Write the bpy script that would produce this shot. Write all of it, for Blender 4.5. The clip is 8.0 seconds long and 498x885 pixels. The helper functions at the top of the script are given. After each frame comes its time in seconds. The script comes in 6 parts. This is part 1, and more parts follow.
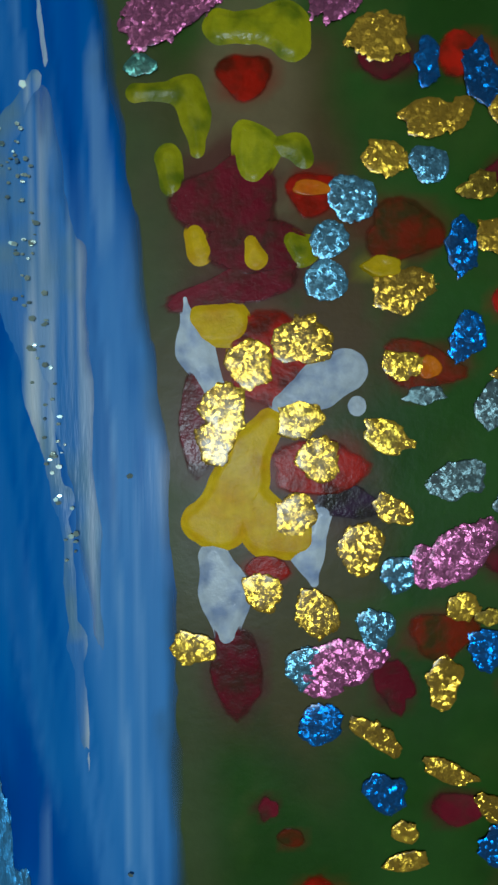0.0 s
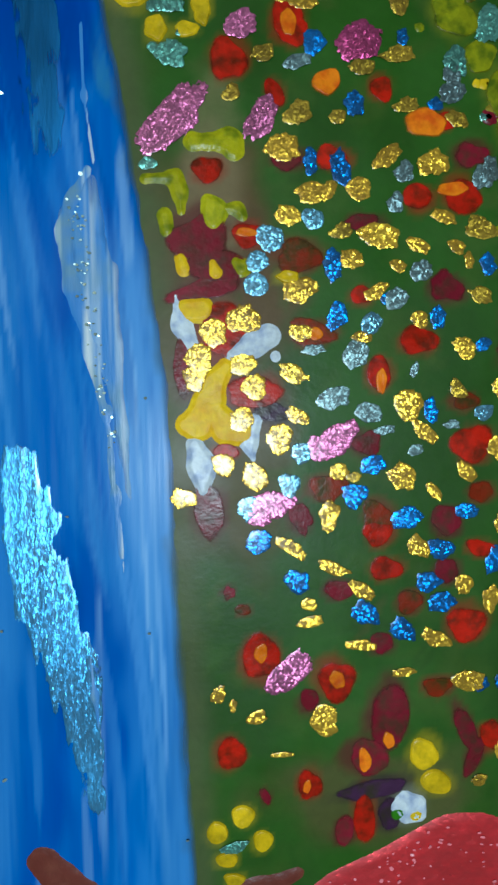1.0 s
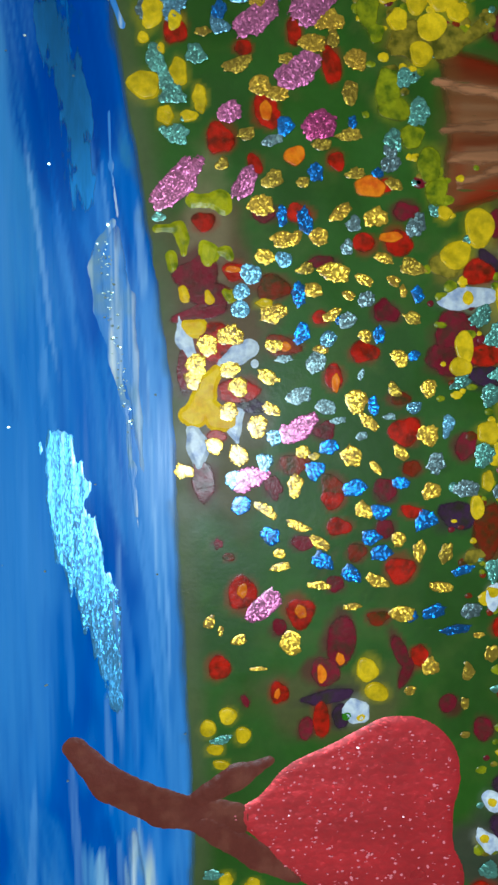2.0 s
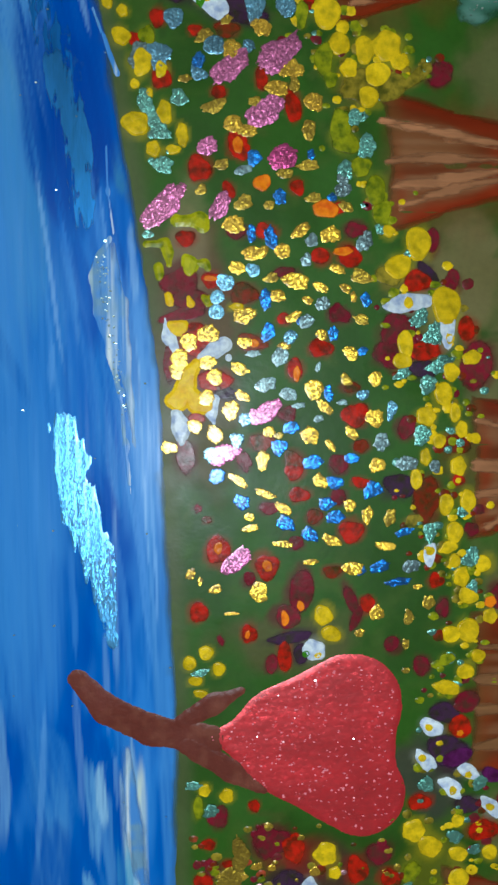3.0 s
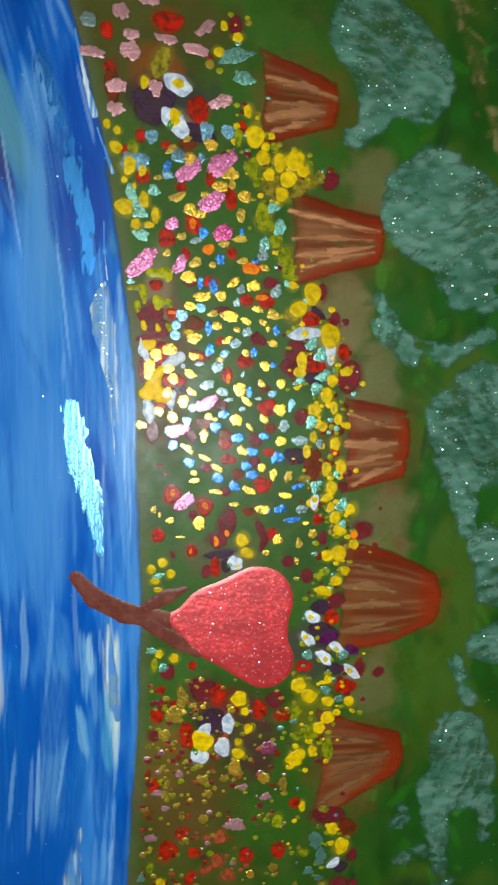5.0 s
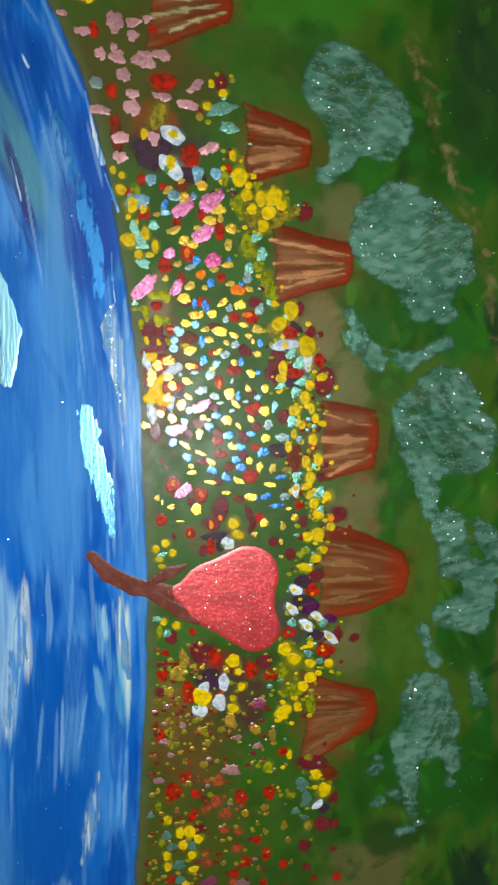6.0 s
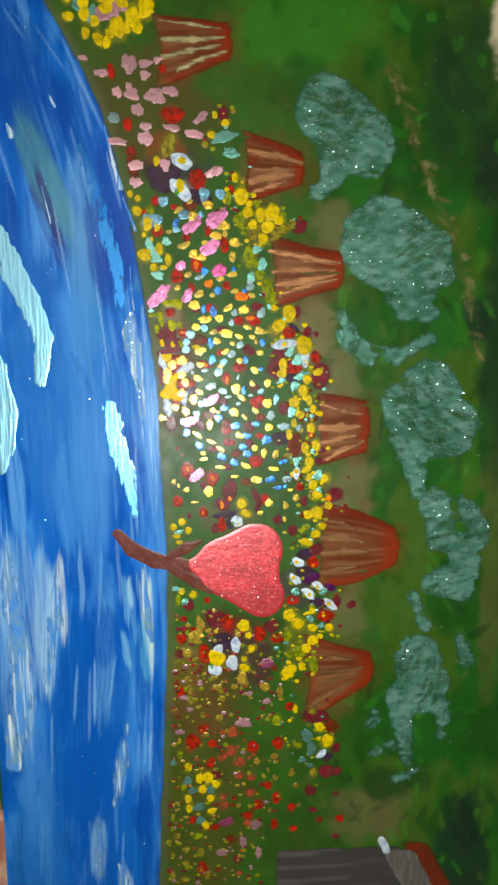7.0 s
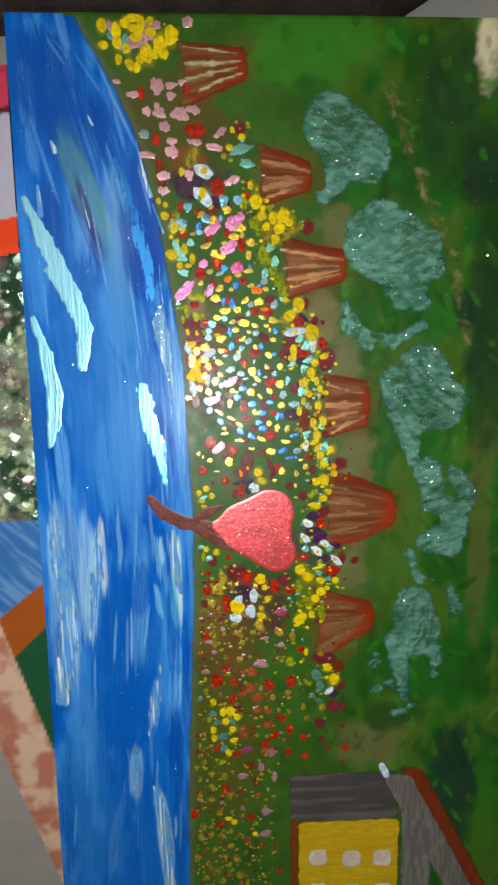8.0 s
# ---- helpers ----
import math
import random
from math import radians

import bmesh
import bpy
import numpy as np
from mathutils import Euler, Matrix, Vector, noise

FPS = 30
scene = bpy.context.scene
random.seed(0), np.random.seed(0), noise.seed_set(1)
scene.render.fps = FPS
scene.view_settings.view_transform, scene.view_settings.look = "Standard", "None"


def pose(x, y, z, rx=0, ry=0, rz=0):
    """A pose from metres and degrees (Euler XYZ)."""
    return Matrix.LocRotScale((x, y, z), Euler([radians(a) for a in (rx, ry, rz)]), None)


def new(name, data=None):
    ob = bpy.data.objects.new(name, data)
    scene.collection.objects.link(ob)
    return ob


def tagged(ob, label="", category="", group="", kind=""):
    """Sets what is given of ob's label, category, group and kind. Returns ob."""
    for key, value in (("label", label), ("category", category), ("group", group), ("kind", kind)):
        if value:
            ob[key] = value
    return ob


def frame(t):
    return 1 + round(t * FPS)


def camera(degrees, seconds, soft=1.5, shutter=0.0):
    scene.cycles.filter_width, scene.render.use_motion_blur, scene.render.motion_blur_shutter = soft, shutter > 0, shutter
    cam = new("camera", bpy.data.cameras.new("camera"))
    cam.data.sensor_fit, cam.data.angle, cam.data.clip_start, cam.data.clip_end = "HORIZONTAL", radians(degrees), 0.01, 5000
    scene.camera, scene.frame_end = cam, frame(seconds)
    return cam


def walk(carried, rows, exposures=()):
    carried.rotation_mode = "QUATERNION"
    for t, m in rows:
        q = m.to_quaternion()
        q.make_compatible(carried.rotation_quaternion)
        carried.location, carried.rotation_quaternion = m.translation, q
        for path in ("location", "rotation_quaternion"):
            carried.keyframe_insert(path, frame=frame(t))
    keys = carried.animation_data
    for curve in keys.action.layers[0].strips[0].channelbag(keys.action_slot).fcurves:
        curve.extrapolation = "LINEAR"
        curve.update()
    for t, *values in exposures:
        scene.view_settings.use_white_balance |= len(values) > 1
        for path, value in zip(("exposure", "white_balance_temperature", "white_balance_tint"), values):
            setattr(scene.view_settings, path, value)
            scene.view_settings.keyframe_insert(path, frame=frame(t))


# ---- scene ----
cam = camera(54.0, 8.0, soft=2.6)
# seconds, place in metres, turn in degrees
ROWS = [
    (0.0, 0.0043, 0.0245, 0.0894, -2.47, -0.78, 0.06),
    (0.5, 0.0082, 0.0145, 0.1162, -2.18, -3.68, -0.43),
    (1.0, 0.0066, 0.0137, 0.1295, -2.31, -3.05, -0.88),
    (1.2, 0.0080, 0.0158, 0.1367, -2.33, -3.25, -0.62),
    (2.3, 0.0086, 0.0103, 0.1651, -2.63, -3.21, -0.37),
    (2.5, 0.0103, 0.0099, 0.1692, -2.79, -2.98, -0.29),
    (3.0, 0.0144, 0.0085, 0.1834, -2.99, -3.28, -0.32),
    (3.5, 0.0183, 0.0066, 0.2011, -3.71, -3.61, 0.32),
    (4.0, 0.0194, 0.0112, 0.2209, -3.79, -3.86, 0.39),
    (4.5, 0.0219, 0.0066, 0.2378, -4.60, -4.02, 0.65),
    (5.0, 0.0271, 0.0117, 0.2584, -5.06, -5.10, 1.75),
    (6.3, 0.0372, 0.0151, 0.3059, -5.38, -3.50, 0.50),
    (6.5, 0.0380, 0.0133, 0.3130, -5.37, -3.32, 0.18),
    (7.0, 0.0373, 0.0144, 0.3289, -5.85, -2.55, -0.18),
    (7.5, 0.0365, 0.0136, 0.3531, -6.61, -2.41, -0.60),
    (8.0, 0.0276, 0.0103, 0.3715, -7.16, -2.14, -0.76),
]
# stops, kelvin and tint: the automatic exposure and white balance
EXPOSURES = [(0.0, -1.15, 5400, 0), (0.5, -0.72, 5400, 0), (1.0, -0.33, 5400, -1), (2.5, -0.15, 5650, 4), (3.5, -0.14, 5800, 5), (4.0, -0.42, 5900, 6), (4.5, 0.0, 6200, 6), (5.0, 0.16, 6450, 7), (6.5, 0.25, 6600, 6), (8.0, 0.27, 6480, 5)]
walk(cam, [(t, pose(x, y, z, a, b, c)) for t, x, y, z, a, b, c in ROWS], EXPOSURES)

# ---------------------------------------------------------------- light
world = bpy.data.worlds.new("dim_room")
scene.world = world
world.use_nodes = True
world.node_tree.nodes["Background"].inputs[0].default_value = (0.9, 0.95, 1.0, 1)
world.node_tree.nodes["Background"].inputs[1].default_value = 0.02


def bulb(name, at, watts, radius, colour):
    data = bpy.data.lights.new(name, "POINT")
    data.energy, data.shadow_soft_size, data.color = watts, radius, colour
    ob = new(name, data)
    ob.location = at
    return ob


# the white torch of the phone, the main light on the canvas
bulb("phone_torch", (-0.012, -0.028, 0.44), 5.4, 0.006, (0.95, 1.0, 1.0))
# weak warm fill light added for the room; its source is unseen
bulb("warm_fill_light", (-0.5, 0.7, 2.2), 9.0, 0.12, (1.0, 0.95, 0.86))

# ---------------------------------------------------------------- materials


def node(tree, kind, at=None, **values):
    nd = tree.nodes.new(kind)
    for key, value in values.items():
        nd.inputs[key].default_value = value
    return nd


def srgb(r, g, b):
    return tuple((c / 255 / 12.92 if c / 255 <= 0.04045 else ((c / 255 + 0.055) / 1.055) ** 2.4) for c in (r, g, b))


def surface(name, colour=None, rough=0.45, metal=0.0, grain=700.0, bump=0.25, spread=0.25, stretch=(1, 1, 1), coat=0.0, cells=0.0, vary=0.12, coat_rough=0.2, second=None, spec=0.25, crinkle_by=0.3, thin=0.0, thin_grain=900.0):
    """Paint, foil or cloth: a colour (or the mesh's own pigment), blotches at two sizes, fine relief, uneven gloss.
    cells: crumpled facets; thin: how raggedly the layer thins out towards its rim, by the cover kept with its pigment."""
    mat = bpy.data.materials.new(name)
    mat.use_nodes = True
    t = mat.node_tree
    bsdf = t.nodes["Principled BSDF"]
    geo = t.nodes.new("ShaderNodeNewGeometry")
    mapping = node(t, "ShaderNodeMapping")
    mapping.inputs["Scale"].default_value = stretch
    t.links.new(geo.outputs["Position"], mapping.inputs["Vector"])
    fine = node(t, "ShaderNodeTexNoise", Scale=grain, Detail=4.0, Roughness=0.6)
    broad = node(t, "ShaderNodeTexNoise", Scale=grain * 0.13, Detail=3.0)
    for nd in (fine, broad):
        t.links.new(mapping.outputs["Vector"], nd.inputs["Vector"])
    both = node(t, "ShaderNodeMath")
    both.operation = "ADD"
    t.links.new(fine.outputs["Fac"], both.inputs[0])
    t.links.new(broad.outputs["Fac"], both.inputs[1])
    ramp = node(t, "ShaderNodeMapRange")
    ramp.inputs["From Min"].default_value, ramp.inputs["From Max"].default_value = 0.6, 1.4
    ramp.inputs["To Min"].default_value, ramp.inputs["To Max"].default_value = 1 - spread, 1 + spread
    t.links.new(both.outputs[0], ramp.inputs["Value"])
    info = t.nodes.new("ShaderNodeObjectInfo")
    lot = node(t, "ShaderNodeMapRange")
    lot.inputs["To Min"].default_value, lot.inputs["To Max"].default_value = 1 - vary, 1 + vary
    t.links.new(info.outputs["Random"], lot.inputs["Value"])
    value = node(t, "ShaderNodeMath")
    value.operation = "MULTIPLY"
    t.links.new(ramp.outputs[0], value.inputs[0])
    t.links.new(lot.outputs[0], value.inputs[1])
    hsv = node(t, "ShaderNodeHueSaturation")
    t.links.new(value.outputs[0], hsv.inputs["Value"])
    if colour is None:
        pig = t.nodes.new("ShaderNodeVertexColor")
        pig.layer_name = "pigment"
        t.links.new(pig.outputs["Color"], hsv.inputs["Color"])
    else:
        hsv.inputs["Color"].default_value = (*srgb(*colour), 1)
    if second:
        patch = node(t, "ShaderNodeTexNoise", Scale=330.0, Detail=3.0)
        t.links.new(geo.outputs["Position"], patch.inputs["Vector"])
        fade = node(t, "ShaderNodeMapRange")
        fade.inputs["From Min"].default_value, fade.inputs["From Max"].default_value = 0.42, 0.66
        t.links.new(patch.outputs["Fac"], fade.inputs["Value"])
        blend = node(t, "ShaderNodeMix")
        blend.data_type = "RGBA"
        blend.inputs[6].default_value, blend.inputs[7].default_value = (*srgb(*colour), 1), (*srgb(*second), 1)
        t.links.new(fade.outputs[0], blend.inputs[0])
        t.links.new(blend.outputs[2], hsv.inputs["Color"])
    t.links.new(hsv.outputs["Color"], bsdf.inputs["Base Color"])
    gloss = node(t, "ShaderNodeMapRange")
    gloss.inputs["From Min"].default_value, gloss.inputs["From Max"].default_value = 0.3, 0.7
    gloss.inputs["To Min"].default_value, gloss.inputs["To Max"].default_value = max(0.05, rough - 0.1), rough + 0.1
    t.links.new(broad.outputs["Fac"], gloss.inputs["Value"])
    t.links.new(gloss.outputs[0], bsdf.inputs["Roughness"])
    bsdf.inputs["Metallic"].default_value = metal
    bsdf.inputs["Coat Weight"].default_value = coat
    bsdf.inputs["Coat Roughness"].default_value = coat_rough
    bsdf.inputs["Coat IOR"].default_value = 1.7
    bsdf.inputs["Specular IOR Level"].default_value = spec
    last = node(t, "ShaderNodeBump", Strength=bump, Distance=0.0006)
    t.links.new(fine.outputs["Fac"], last.inputs["Height"])
    if cells:
        vor = node(t, "ShaderNodeTexVoronoi", Scale=cells)
        t.links.new(mapping.outputs["Vector"], vor.inputs["Vector"])
        tilt = node(t, "ShaderNodeVectorMath")
        tilt.operation = "MULTIPLY_ADD"
        tilt.inputs[1].default_value, tilt.inputs[2].default_value = (crinkle_by,) * 3, (-crinkle_by / 2,) * 3
        t.links.new(vor.outputs["Color"], tilt.inputs[0])
        lean = node(t, "ShaderNodeVectorMath")
        t.links.new(geo.outputs["Normal"], lean.inputs[0])
        t.links.new(tilt.outputs[0], lean.inputs[1])
        unit = node(t, "ShaderNodeVectorMath")
        unit.operation = "NORMALIZE"
        t.links.new(lean.outputs[0], unit.inputs[0])
        t.links.new(unit.outputs[0], last.inputs["Normal"])
    if thin:
        cover = t.nodes.new("ShaderNodeVertexColor")
        cover.layer_name = "pigment"
        torn = node(t, "ShaderNodeTexNoise", Scale=thin_grain, Detail=3.0, Roughness=0.6)
        t.links.new(mapping.outputs["Vector"], torn.inputs["Vector"])
        gap = node(t, "ShaderNodeMath")
        gap.operation = "MULTIPLY_ADD"
        gap.inputs[1].default_value = thin * 2
        t.links.new(torn.outputs["Fac"], gap.inputs[0])
        t.links.new(cover.outputs["Alpha"], gap.inputs[2])
        shut = node(t, "ShaderNodeMapRange")
        shut.interpolation_type = "SMOOTHSTEP"
        soft = 0.08 if metal > 0.6 else 0.4
        shut.inputs["From Min"].default_value, shut.inputs["From Max"].default_value = thin + 0.32 - soft, thin + 0.32 + soft
        t.links.new(gap.outputs[0], shut.inputs["Value"])
        t.links.new(shut.outputs[0], bsdf.inputs["Alpha"])
    t.links.new(last.outputs["Normal"], bsdf.inputs["Normal"])
    return mat


def paint(name, colour, second=None, rough=0.32, thin=0.0):
    return surface(name, colour, rough, grain=900, bump=0.18, spread=0.2, vary=0.14, second=second, spec=0.22, thin=thin, thin_grain=600)


def foil(name, colour, rough=0.27, cells=2300.0):
    return surface(name, colour, rough, metal=0.8, grain=1000, bump=0.35, spread=0.16, cells=cells, vary=0.16, crinkle_by=0.5, coat=0.7, coat_rough=0.3, thin=0.9, thin_grain=1000)


PIGMENT = surface("brushed_acrylic", None, 0.46, grain=500, bump=0.1, spread=0.14, vary=0.0, spec=0.32)
WATER = surface("streaked_blue_acrylic", None, 0.3, grain=420, bump=0.1, spread=0.05, stretch=(1, 0.06, 1), vary=0.0, spec=0.14, thin=0.3, thin_grain=300)
BARK = surface("brushed_brown_acrylic", None, 0.4, grain=420, bump=0.22, spread=0.16, stretch=(0.18, 1, 1), vary=0.0, thin=0.25, thin_grain=420)
PEARL = surface("pearl_blue_metallic_paint", (150, 212, 240), 0.42, metal=0.75, grain=900, bump=0.4, spread=0.14, stretch=(1, 0.12, 1), vary=0.05)
GLITTER_BLUE = surface("blue_metallic_paint", (92, 176, 236), 0.36, metal=0.8, grain=1000, bump=0.45, spread=0.2, stretch=(1, 0.35, 1), cells=3600, vary=0.05, crinkle_by=0.28, thin=0.7, thin_grain=900, coat=1.0, coat_rough=0.32)
SHEEN = surface("sky_blue_metallic_paint", (66, 148, 230), 0.4, metal=0.97, grain=900, bump=0.35, spread=0.2, stretch=(1, 0.15, 1), vary=0.05, thin=0.8, thin_grain=600)
NAVY_PEARL = surface("deep_blue_metallic_paint", (44, 124, 210), 0.4, metal=0.8, grain=900, bump=0.25, spread=0.2, stretch=(1, 0.2, 1), vary=0.05, thin=0.8, thin_grain=600)
HEART = surface("pearly_red_foil_paint", (230, 16, 36), 0.36, metal=0.5, grain=600, bump=0.35, spread=0.2, coat=1.0, coat_rough=0.42, cells=1500, stretch=(0.6, 1, 1), vary=0.0, spec=0.8, crinkle_by=0.22)
HEART.node_tree.nodes["Principled BSDF"].inputs["Coat IOR"].default_value = 1.85
COPPER = surface("copper_metallic_paint", (188, 130, 88), 0.42, metal=0.5, grain=500, bump=0.45, spread=0.3, stretch=(0.2, 1, 1), vary=0.12, thin=1.0, thin_grain=560)
UMBER = surface("umber_acrylic", (136, 94, 58), 0.42, metal=0.2, grain=500, bump=0.4, spread=0.3, stretch=(0.2, 1, 1), vary=0.12, thin=1.0, thin_grain=560)
CHAMPAGNE = surface("champagne_metallic_paint", (186, 172, 124), 0.42, metal=0.5, grain=500, bump=0.45, spread=0.3, stretch=(0.2, 1, 1), vary=0.12, thin=1.0, thin_grain=560)
TEAL = surface("teal_glitter_paint", None, 0.42, metal=0.4, grain=300, bump=0.3, spread=0.14, vary=0.0, spec=0.5, cells=700, crinkle_by=0.1, stretch=(0.45, 1, 1), thin=0.55, thin_grain=420)
CANVAS = surface("primed_canvas_cloth", (214, 206, 190), 0.8, grain=1400, bump=0.6, spread=0.08, vary=0.0)
FLOOR = surface("grey_floor_tile", (150, 144, 140), 0.5, grain=60, bump=0.1, spread=0.1, vary=0.0)
PLASTER = surface("plain_wall_paint", (196, 190, 182), 0.8, grain=40, bump=0.15, spread=0.06, vary=0.0)
CLOTH = surface("dark_woven_cloth", (54, 44, 39), 0.9, grain=420, bump=1.0, spread=0.6, vary=0.0)
CARD = surface("printed_card", None, 0.5, grain=300, bump=0.1, spread=0.06, vary=0.0)
SPARK = surface("silver_glitter", (206, 236, 226), 0.25, metal=0.8, spec=1.0, coat=1.0, coat_rough=0.2, grain=900, bump=0.1, spread=0.05, vary=0.0)
ROSE_SPARK = surface("rose_glitter", (250, 136, 148), 0.25, metal=0.0, spec=1.0, coat=1.0, coat_rough=0.2, grain=900, bump=0.1, spread=0.05, vary=0.0)
GLASS_GLITTER = surface("glitter_paste", None, 0.25, metal=0.3, grain=300, bump=0.6, spread=0.25, cells=160, vary=0.0, spec=0.7, crinkle_by=0.8)

DAB_PAINT = {
    "yellow": paint("yellow_dab_paint", (226, 190, 4), (184, 158, 6)),
    "olive_yellow": paint("olive_yellow_dab_paint", (146, 150, 10), (80, 100, 12), thin=0.3),
    "ochre": paint("ochre_dab_paint", (150, 132, 36), (80, 80, 18), thin=0.5),
    "red": paint("red_dab_paint", (186, 30, 8), (104, 32, 10), thin=0.4),
    "brick_red": paint("brick_red_dab_paint", (126, 40, 14), (70, 56, 20), thin=0.5),
    "salmon": paint("salmon_dab_paint", (172, 70, 44), (96, 66, 26), thin=0.5),
    "maroon": paint("maroon_dab_paint", (118, 24, 40), (84, 46, 36), thin=0.6),
    "plum": paint("plum_dab_paint", (64, 38, 66), (52, 46, 34), thin=0.6),
    "violet": paint("violet_dab_paint", (96, 30, 92), (70, 20, 60), thin=0.3),
    "orange": paint("orange_dab_paint", (230, 128, 8), (210, 90, 8), thin=0.2),
    "white": paint("white_dab_paint", (216, 226, 232), (160, 176, 206)),
    "leaf_green": paint("leaf_green_dab_paint", (60, 124, 14)),
    "gold_foil": foil("gold_foil", (246, 200, 58)),
    "dull_gold_foil": foil("dull_gold_foil", (190, 160, 46), 0.4),
    "blue_foil": foil("blue_foil", (44, 128, 214)),
    "pale_blue_foil": foil("pale_blue_foil", (120, 178, 206)),
    "silver_foil": foil("silver_foil", (124, 150, 152), 0.4),
    "mint_foil": foil("mint_foil", (116, 180, 164), 0.38),
    "pink_foil": foil("pink_foil", (226, 128, 182), 0.34, 2400),
    "magenta_foil": foil("magenta_foil", (196, 78, 136), 0.36, 2400),
    "rose_foil": foil("rose_foil", (226, 168, 178), 0.38, 2400),
}

# ---------------------------------------------------------------- tools for building


def thing(name, label, category, at=(0, 0, 0), group="", kind=""):
    ob = new(name)
    ob.location = at
    ob.empty_display_size = 0.02
    return tagged(ob, label, category, group, kind)


def mesh_object(name, verts, faces, mat, parent=None, label="", smooth=True, colours=None):
    me = bpy.data.meshes.new(name)
    me.from_pydata(verts, [], faces)
    if colours is not None:
        layer = me.color_attributes.new("pigment", "FLOAT_COLOR", "POINT")
        layer.data.foreach_set("color", np.asarray(colours, dtype=np.float32).ravel())
    me.polygons.foreach_set("use_smooth", [smooth] * len(me.polygons))
    me.materials.append(mat)
    me.update()
    ob = new(name, me)
    if parent:
        ob.parent = parent
    if label:
        tagged(ob, label)
    return ob


def part(name, bm, mat, parent=None, label="", smooth=False):
    me = bpy.data.meshes.new(name)
    bm.to_mesh(me)
    bm.free()
    me.polygons.foreach_set("use_smooth", [smooth] * len(me.polygons))
    me.materials.append(mat)
    ob = new(name, me)
    if parent:
        ob.parent = parent
    if label:
        tagged(ob, label)
    return ob


def block(x0, x1, y0, y1, z0, z1, bevel=0.0, cuts=2):
    bm = bmesh.new()
    bmesh.ops.create_cube(bm, size=1)
    for v in bm.verts:
        v.co = Vector(((x0 + x1) / 2 + v.co.x * (x1 - x0), (y0 + y1) / 2 + v.co.y * (y1 - y0), (z0 + z1) / 2 + v.co.z * (z1 - z0)))
    if bevel:
        bmesh.ops.bevel(bm, geom=bm.edges[:], offset=bevel, segments=cuts, affect="EDGES", profile=0.6)
    return bm


TABLE = np.random.RandomState(7).rand(256, 256)


def noise2(x, y, seed=0):
    """Smooth value noise, 0 to 1."""
    x, y = np.asarray(x, float) + 17.3 * seed, np.asarray(y, float) - 9.1 * seed
    i, j = np.floor(x).astype(int), np.floor(y).astype(int)
    u, v = x - i, y - j
    u, v = u * u * (3 - 2 * u), v * v * (3 - 2 * v)
    a, b = TABLE[i % 256, j % 256], TABLE[(i + 1) % 256, j % 256]
    c, d = TABLE[i % 256, (j + 1) % 256], TABLE[(i + 1) % 256, (j + 1) % 256]
    return (a * (1 - u) + b * u) * (1 - v) + (c * (1 - u) + d * u) * v


def cloud(x, y, size, seed=0):
    return (noise2(x / size, y / size, seed) * 0.55 + noise2(x / size * 2.3, y / size * 2.3, seed + 3) * 0.3 + noise2(x / size * 5.1, y / size * 5.1, seed + 5) * 0.15)


def step(v, lo, hi):
    s = np.clip((v - lo) / (hi - lo), 0, 1)
    return s * s * (3 - 2 * s)


def along(X, Y, x0, y0, x1, y1):
    """How far along a line (0 to 1) and how far beside it, in millimetres."""
    dx, dy = x1 - x0, y1 - y0
    n = math.hypot(dx, dy) or 1e-6
    s = ((X - x0) * dx + (Y - y0) * dy) / n / n
    return s, ((X - x0) * -dy + (Y - y0) * dx) / n, n


def limb(X, Y, x0, y0, r0, x1, y1, r1):
    """Depth inside a tapered round-ended stroke, in millimetres."""
    s, _, n = along(X, Y, x0, y0, x1, y1)
    s = np.clip(s, 0, 1)
    d = np.hypot(X - x0 - s * (x1 - x0), Y - y0 - s * (y1 - y0))
    return r0 + (r1 - r0) * s - d


def union(depths, soft=2.0):
    out = depths[0]
    for d in depths[1:]:
        h = np.clip(0.5 + 0.5 * (d - out) / soft, 0, 1)
        out = out * (1 - h) + d * h + soft * h * (1 - h)
    return out


def chain(X, Y, knots, soft=2.0):
    """A stroke through knots (x, y, half width)."""
    return union([limb(X, Y, *a, *b) for a, b in zip(knots, knots[1:])], soft)


def lay_on(base, alpha, colour):
    return base * (1 - alpha[..., None]) + np.array(srgb(*colour)) * alpha[..., None]


def brush(base, X, Y, x0, y0, x1, y1, w, colour, strength=0.8, seed=0, bristle=0.7):
    """A brush stroke laid on the part of the sheet that it covers."""
    i0, i1 = np.searchsorted(X[0], (min(x0, x1) - w, max(x0, x1) + w))
    j0, j1 = np.searchsorted(Y[:, 0], (min(y0, y1) - w, max(y0, y1) + w))
    if i1 > i0 and j1 > j0:
        base[j0:j1, i0:i1] = bristles(base[j0:j1, i0:i1], X[j0:j1, i0:i1], Y[j0:j1, i0:i1], x0, y0, x1, y1, w, colour, strength, seed, bristle)
    return base


